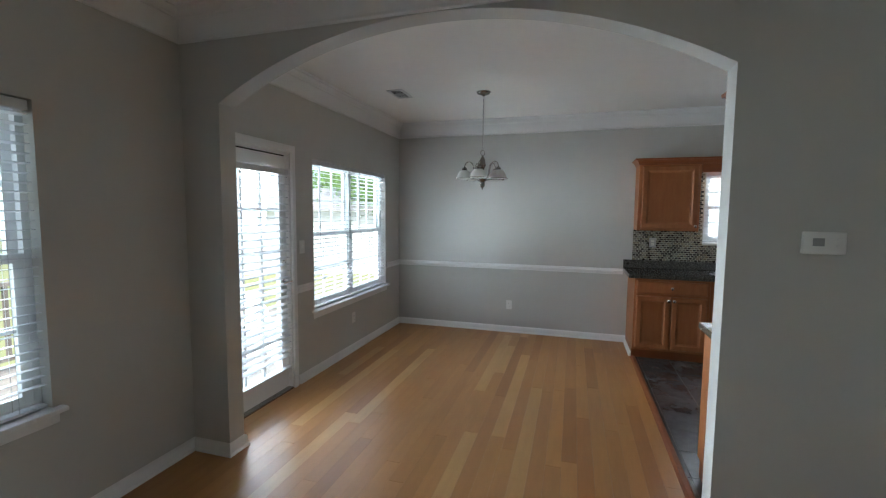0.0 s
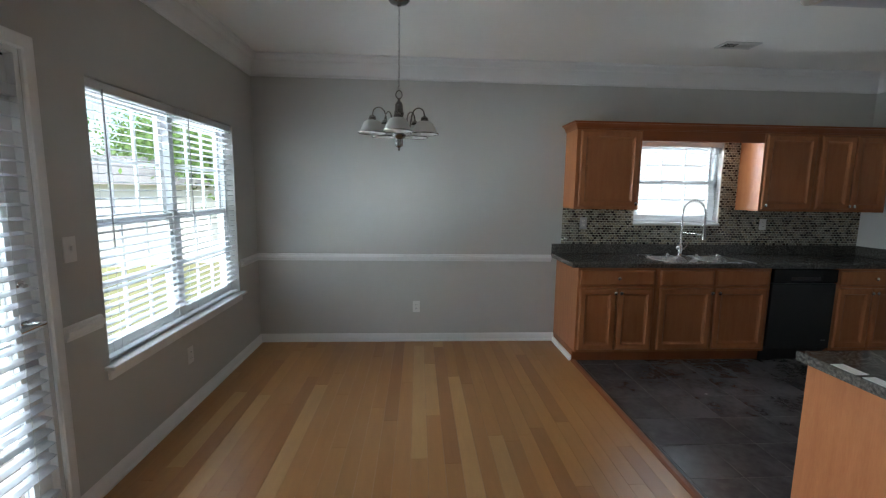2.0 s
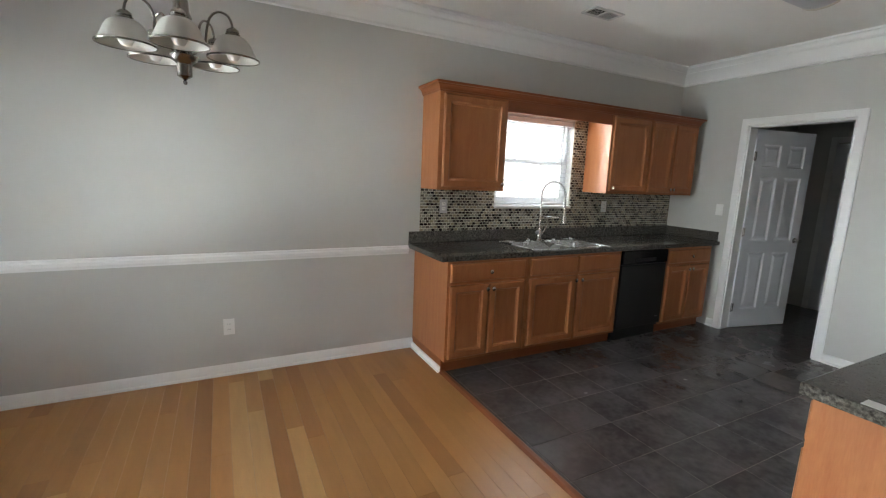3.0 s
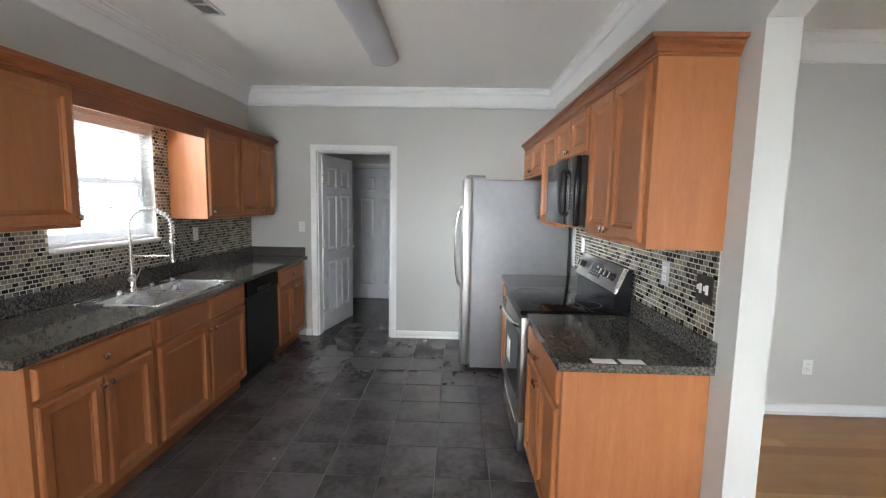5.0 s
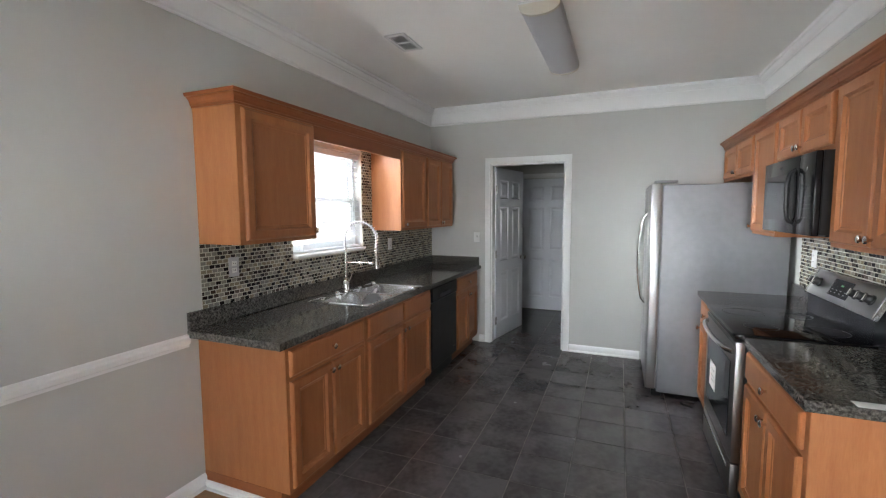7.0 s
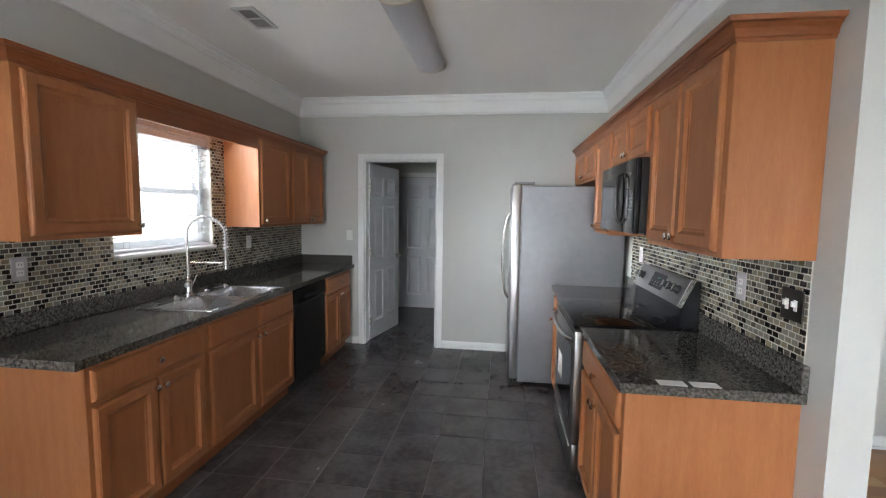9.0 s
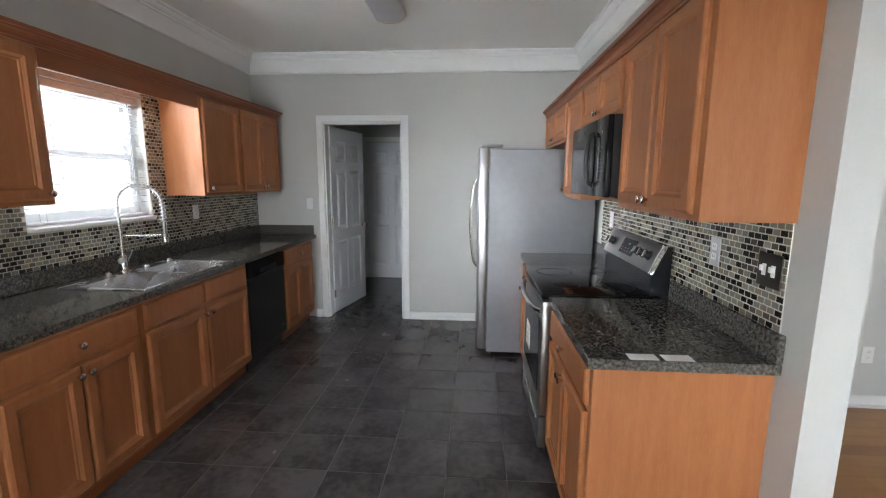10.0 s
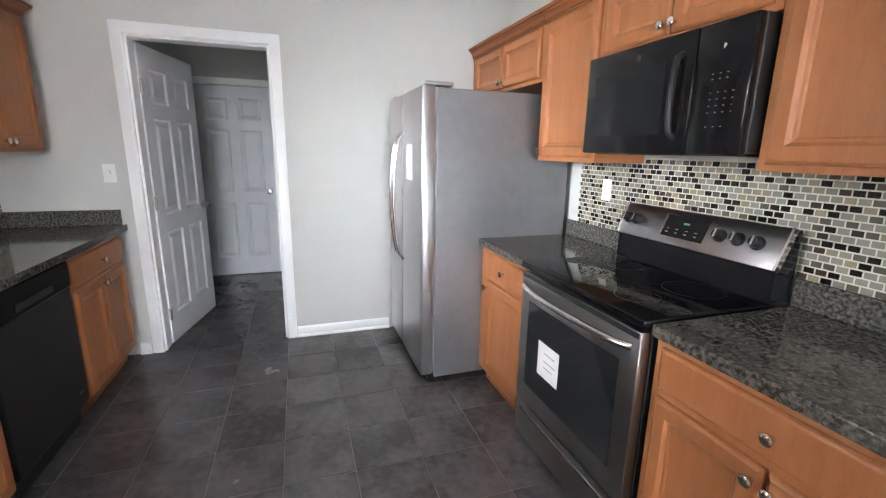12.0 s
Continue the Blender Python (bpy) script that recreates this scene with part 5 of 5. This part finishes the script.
def tree(x, y, h, seed):
    rnd = random.Random(seed)
    t = thing("tree", x, y, -1.2, 0, "leafy green spring tree on the lawn", "tree", "garden trees")
    bm = B()
    limbs = [((0, 0, 0), (rnd.uniform(-0.2, 0.2), rnd.uniform(-0.2, 0.2), h * 0.5), 0.16, 0.09)]
    top = Vector(limbs[0][1])
    for k in range(7):
        a = 2 * math.pi * k / 7 + rnd.uniform(-0.3, 0.3)
        s = Vector((0, 0, h * rnd.uniform(0.28, 0.5)))
        limbs.append((s, s + Vector((math.cos(a) * h * 0.26, math.sin(a) * h * 0.26, h * rnd.uniform(0.15, 0.4))), 0.07, 0.025))
    for a, b, r0, r1 in limbs:
        cyl(bm, a, b, r0, 8, r1)
    part("trunk", bm, BARK, t)
    verts, faces = [], []
    tips = [Vector(b) for _, b, _, _ in limbs]
    for k in range(5200):
        c = rnd.choice(tips) + Vector((rnd.gauss(0, 1), rnd.gauss(0, 1), rnd.gauss(0, 0.8))) * h * 0.11
        u = Vector((rnd.gauss(0, 1), rnd.gauss(0, 1), rnd.gauss(0, 1))).normalized()
        v = u.orthogonal().normalized()
        s = rnd.uniform(0.05, 0.11)
        i = len(verts)
        verts += [c + u * s * 1.4, c + v * s * 0.7, c - u * s * 1.4, c - v * s * 0.7]
        faces.append((i, i + 1, i + 2, i + 3))
    me = bpy.data.meshes.new("crown")
    me.from_pydata(verts, [], faces)
    me.materials.append(LEAF)
    cr = new("crown", me)
    cr.parent = t


for k, (x, y, h) in enumerate(((-9.6, 26.0, 7.2), (-6.8, 21.0, 5.6), (-12.0, 28.0, 7.5), (-20, 3.0, 8.0), (-4.6, 20.0, 5.0), (-24, 9.0, 7.5), (-3.2, 19.0, 4.4))):
    tree(x, y, h, k + 3)

# ---- backsplash mosaic ----
def mosaic(name, x0, x1, z0, z1, y, facing, holes, near, label):
    """Running-bond glass and stone mosaic; the stretch named by near is laid tile by tile, the rest as one sheet."""
    g = thing(name, 0, 0, 0, 0, label, "backsplash", "", "structure")
    s = 1 if facing == "south" else -1
    bed = slab_wall(B(), "x", x0, x1, z0, z1, y - s * 0.004, y - s * 0.0003, holes)
    part("grout", bed, MGROUT, g, "pale grout bed")
    px, pz, gap = 0.0366, 0.0240, 0.0050
    rest = B()
    tile = None
    kept = 0
    rnd = random.Random(5)
    for j in range(int((z1 - z0) / pz + 0.1)):
        a = x0 - (0.5 * px if j % 2 else 0)
        z = z0 + j * pz
        while a < x1:
            u0, u1, a = max(a, x0), min(a + px - gap, x1), a + px
            if u1 - u0 < 0.008 or any(h[0] < u1 and h[1] > u0 and h[2] < z + pz - gap and h[3] > z for h in holes):
                continue
            whole = abs(u1 - u0 - (px - gap)) < 1e-6
            if whole and near[0] < u0 < near[1] and near[2] < z < near[3] and kept < 300:
                if tile is None:
                    bm = B()
                    ringface(bm, 0, 0, px - gap, pz - gap, -0.004 if s > 0 else 0, [(0, 0), (0, 0.0006), (0.0008, 0.0013)])
                    if s < 0:
                        bm.transform(Matrix.Diagonal((1, -1, 1, 1)) @ Matrix.Translation((0, 0.0, 0)))
                        bm.transform(Matrix.Translation((0, 0.004, 0)))
                    tile = part("mosaic_tile", bm, MOSAIC, g)
                    tile.location = (u0, y, z)
                else:
                    o = new("mosaic_tile", tile.data)
                    o.parent = g
                    o.location = (u0, y, z)
                kept += 1
            else:
                yf = y - s * 0.004
                rows = [[rest.verts.new((xx, yy, zz)) for xx, yy, zz in ((u0 + i, yf - s * f, z + i), (u1 - i, yf - s * f, z + i), (u1 - i, yf - s * f, z + pz - gap - i), (u0 + i, yf - s * f, z + pz - gap - i))] for i, f in ((0, 0.0), (0, 0.0006), (0.0008, 0.0013))]
                for r0, r1 in zip(rows, rows[1:]):
                    for k in range(4):
                        rest.faces.new((r0[k], r0[(k + 1) % 4], r1[(k + 1) % 4], r1[k]))
                rest.faces.new(rows[-1])
    tagged(part("mosaic_field", rest, MOSAICREST, g), "small glass and stone mosaic tiles", "", "", "stuff")
    return g


mosaic("backsplash_north", 3.002, EAST - 0.002, 1.0125, 1.371, NORTH, "south", [(WIN_K[0] - 0.006, WIN_K[1] + 0.006, WIN_K[2] - 0.022, 3)], (3.0, 3.73, 1.0, 1.38), "dark and tan mosaic tile backsplash behind the sink")
mosaic("backsplash_window", 3.6165, 4.7885, 1.371, 2.092, NORTH, "south", [(WIN_K[0] - 0.002, WIN_K[1] + 0.002, 1.0, 3)], (4.62, 4.8, 1.4, 2.0), "mosaic tile strips beside the sink window")
mosaic("backsplash_range", 3.838, 4.611, 1.3725, 1.4145, SOUTH, "north", [], (0, 0, 0, 0), "mosaic tile rows under the microwave")
mosaic("backsplash_south", 3.085, 5.105, 1.0125, 1.371, SOUTH, "north", [], (3.085, 4.4, 1.15, 1.38), "tan and black mosaic tile backsplash behind the range")

# ---- floors ----
shell("subfloor", box(B(), WEST - 0.15, LIVE_S - 0.12, -0.10, FAR_E + 0.12, NORTH + 0.15, -0.006), SEAM, "dark subfloor under the finished floors", "floor")


def plank_floor():
    t = thing("floor_wood", 0, 0, 0, 0, "honey bamboo plank floor in mixed tones", "floor", "", "structure")
    rnd = random.Random(11)
    pw, n = 0.0955, 0
    rest = B()
    k = 0
    x = WEST
    shapes = {}
    while x < FAR_E:
        y = LIVE_S + rnd.uniform(-1.2, 0)
        x1 = min(x + pw, FAR_E)
        while y < NORTH:
            L = rnd.choice((1.83, 1.83, 1.2, 1.83, 0.9))
            a, b = max(y, LIVE_S), min(y + L, NORTH - 0.002)
            y += L
            if x > SPLIT - 0.05:
                b = min(b, ARCH + 0.01 if x > JAMB_E else SOUTH)
            if x >= LIVE_E:
                b = min(b, 1.40)
            xe = x1
            if b > SOUTH + 0.001 and x1 > SPLIT - 0.03:
                xe = SPLIT - 0.03
            if b - a < 0.03 or xe - x < 0.01:
                continue
            if b > 2.6 and n < 298 and x < SPLIT and abs(xe - x - pw) < 1e-6:
                key = round(b - a, 4)
                if key not in shapes:
                    bm = B()
                    ringp(bm, 0, 0, pw, b - a)
                    shapes[key] = part("plank", bm, PLANK, t)
                    shapes[key].location = (x, a, 0)
                else:
                    o = new("plank", shapes[key].data)
                    o.parent = t
                    o.location = (x, a, 0)
                n += 1
            else:
                ringp(rest, x, a, xe, b)
        x += pw
    tagged(part("plank_field", rest, PLANKREST, t), "honey floor planks in mixed tones", "", "", "stuff")


def ringp(bm, x0, y0, x1, y1, lift=0.0, edge=0.0006, gap=0.0003):
    """A floor piece with eased top edges."""
    rows = []
    for i, z in ((gap, -0.006), (gap, -0.0014), (gap + edge, lift)):
        rows.append([bm.verts.new(p) for p in ((x0 + i, y0 + i, z), (x1 - i, y0 + i, z), (x1 - i, y1 - i, z), (x0 + i, y1 - i, z))])
    for a, b in zip(rows, rows[1:]):
        for k in range(4):
            bm.faces.new((a[k], a[(k + 1) % 4], b[(k + 1) % 4], b[k]))
    bm.faces.new(rows[-1])
    return bm


plank_floor()
bm = B()
extrude(bm, [(SPLIT - 0.030, -0.004), (SPLIT + 0.022, -0.004), (SPLIT + 0.022, 0.005), (SPLIT + 0.012, 0.010), (SPLIT - 0.012, 0.010), (SPLIT - 0.030, 0.0015)], "y", SOUTH, 6.46)
shell("threshold_strip", bm, MAPLEH, "honey wood transition strip between wood and tile", "threshold")


def tile_floor():
    t = thing("floor_tile", 0, 0, 0, 0, "dark slate-look ceramic tile floor", "floor", "", "structure")
    part("grout", box(B(), SPLIT + 0.02, ARCH + 0.06, -0.0058, HALL_E, NORTH, -0.0022), GROUT, t, "grey grout bed")
    s, gap = 0.3105, 0.0045
    shape = None
    rest = B()
    gx = 3.965 - 4 * s
    while gx < HALL_E:
        gy = 5.125 - 5 * s
        while gy < NORTH:
            a, b, c, d = max(gx, SPLIT + 0.0225), min(gx + s - gap, HALL_E), max(gy, SOUTH + 0.001), min(gy + s - gap, NORTH - 0.001)
            if a < b and c < d:
                whole = b - a > s - gap - 1e-6 and d - c > s - gap - 1e-6
                if whole:
                    if shape is None:
                        bm = B()
                        ringp(bm, 0, 0, s - gap, s - gap, 0.0, 0.0014, 0.0)
                        shape = part("floor_tile_piece", bm, FTILE, t)
                        shape.location = (a, c, 0)
                    else:
                        o = new("floor_tile_piece", shape.data)
                        o.parent = t
                        o.location = (a, c, 0)
                else:
                    bm = B()
                    ringp(bm, a, c, b, d, 0.0, 0.0014, 0.0)
                    part("floor_tile_piece", bm, FTILE, t)
            gy += s
        gx += s


tile_floor()
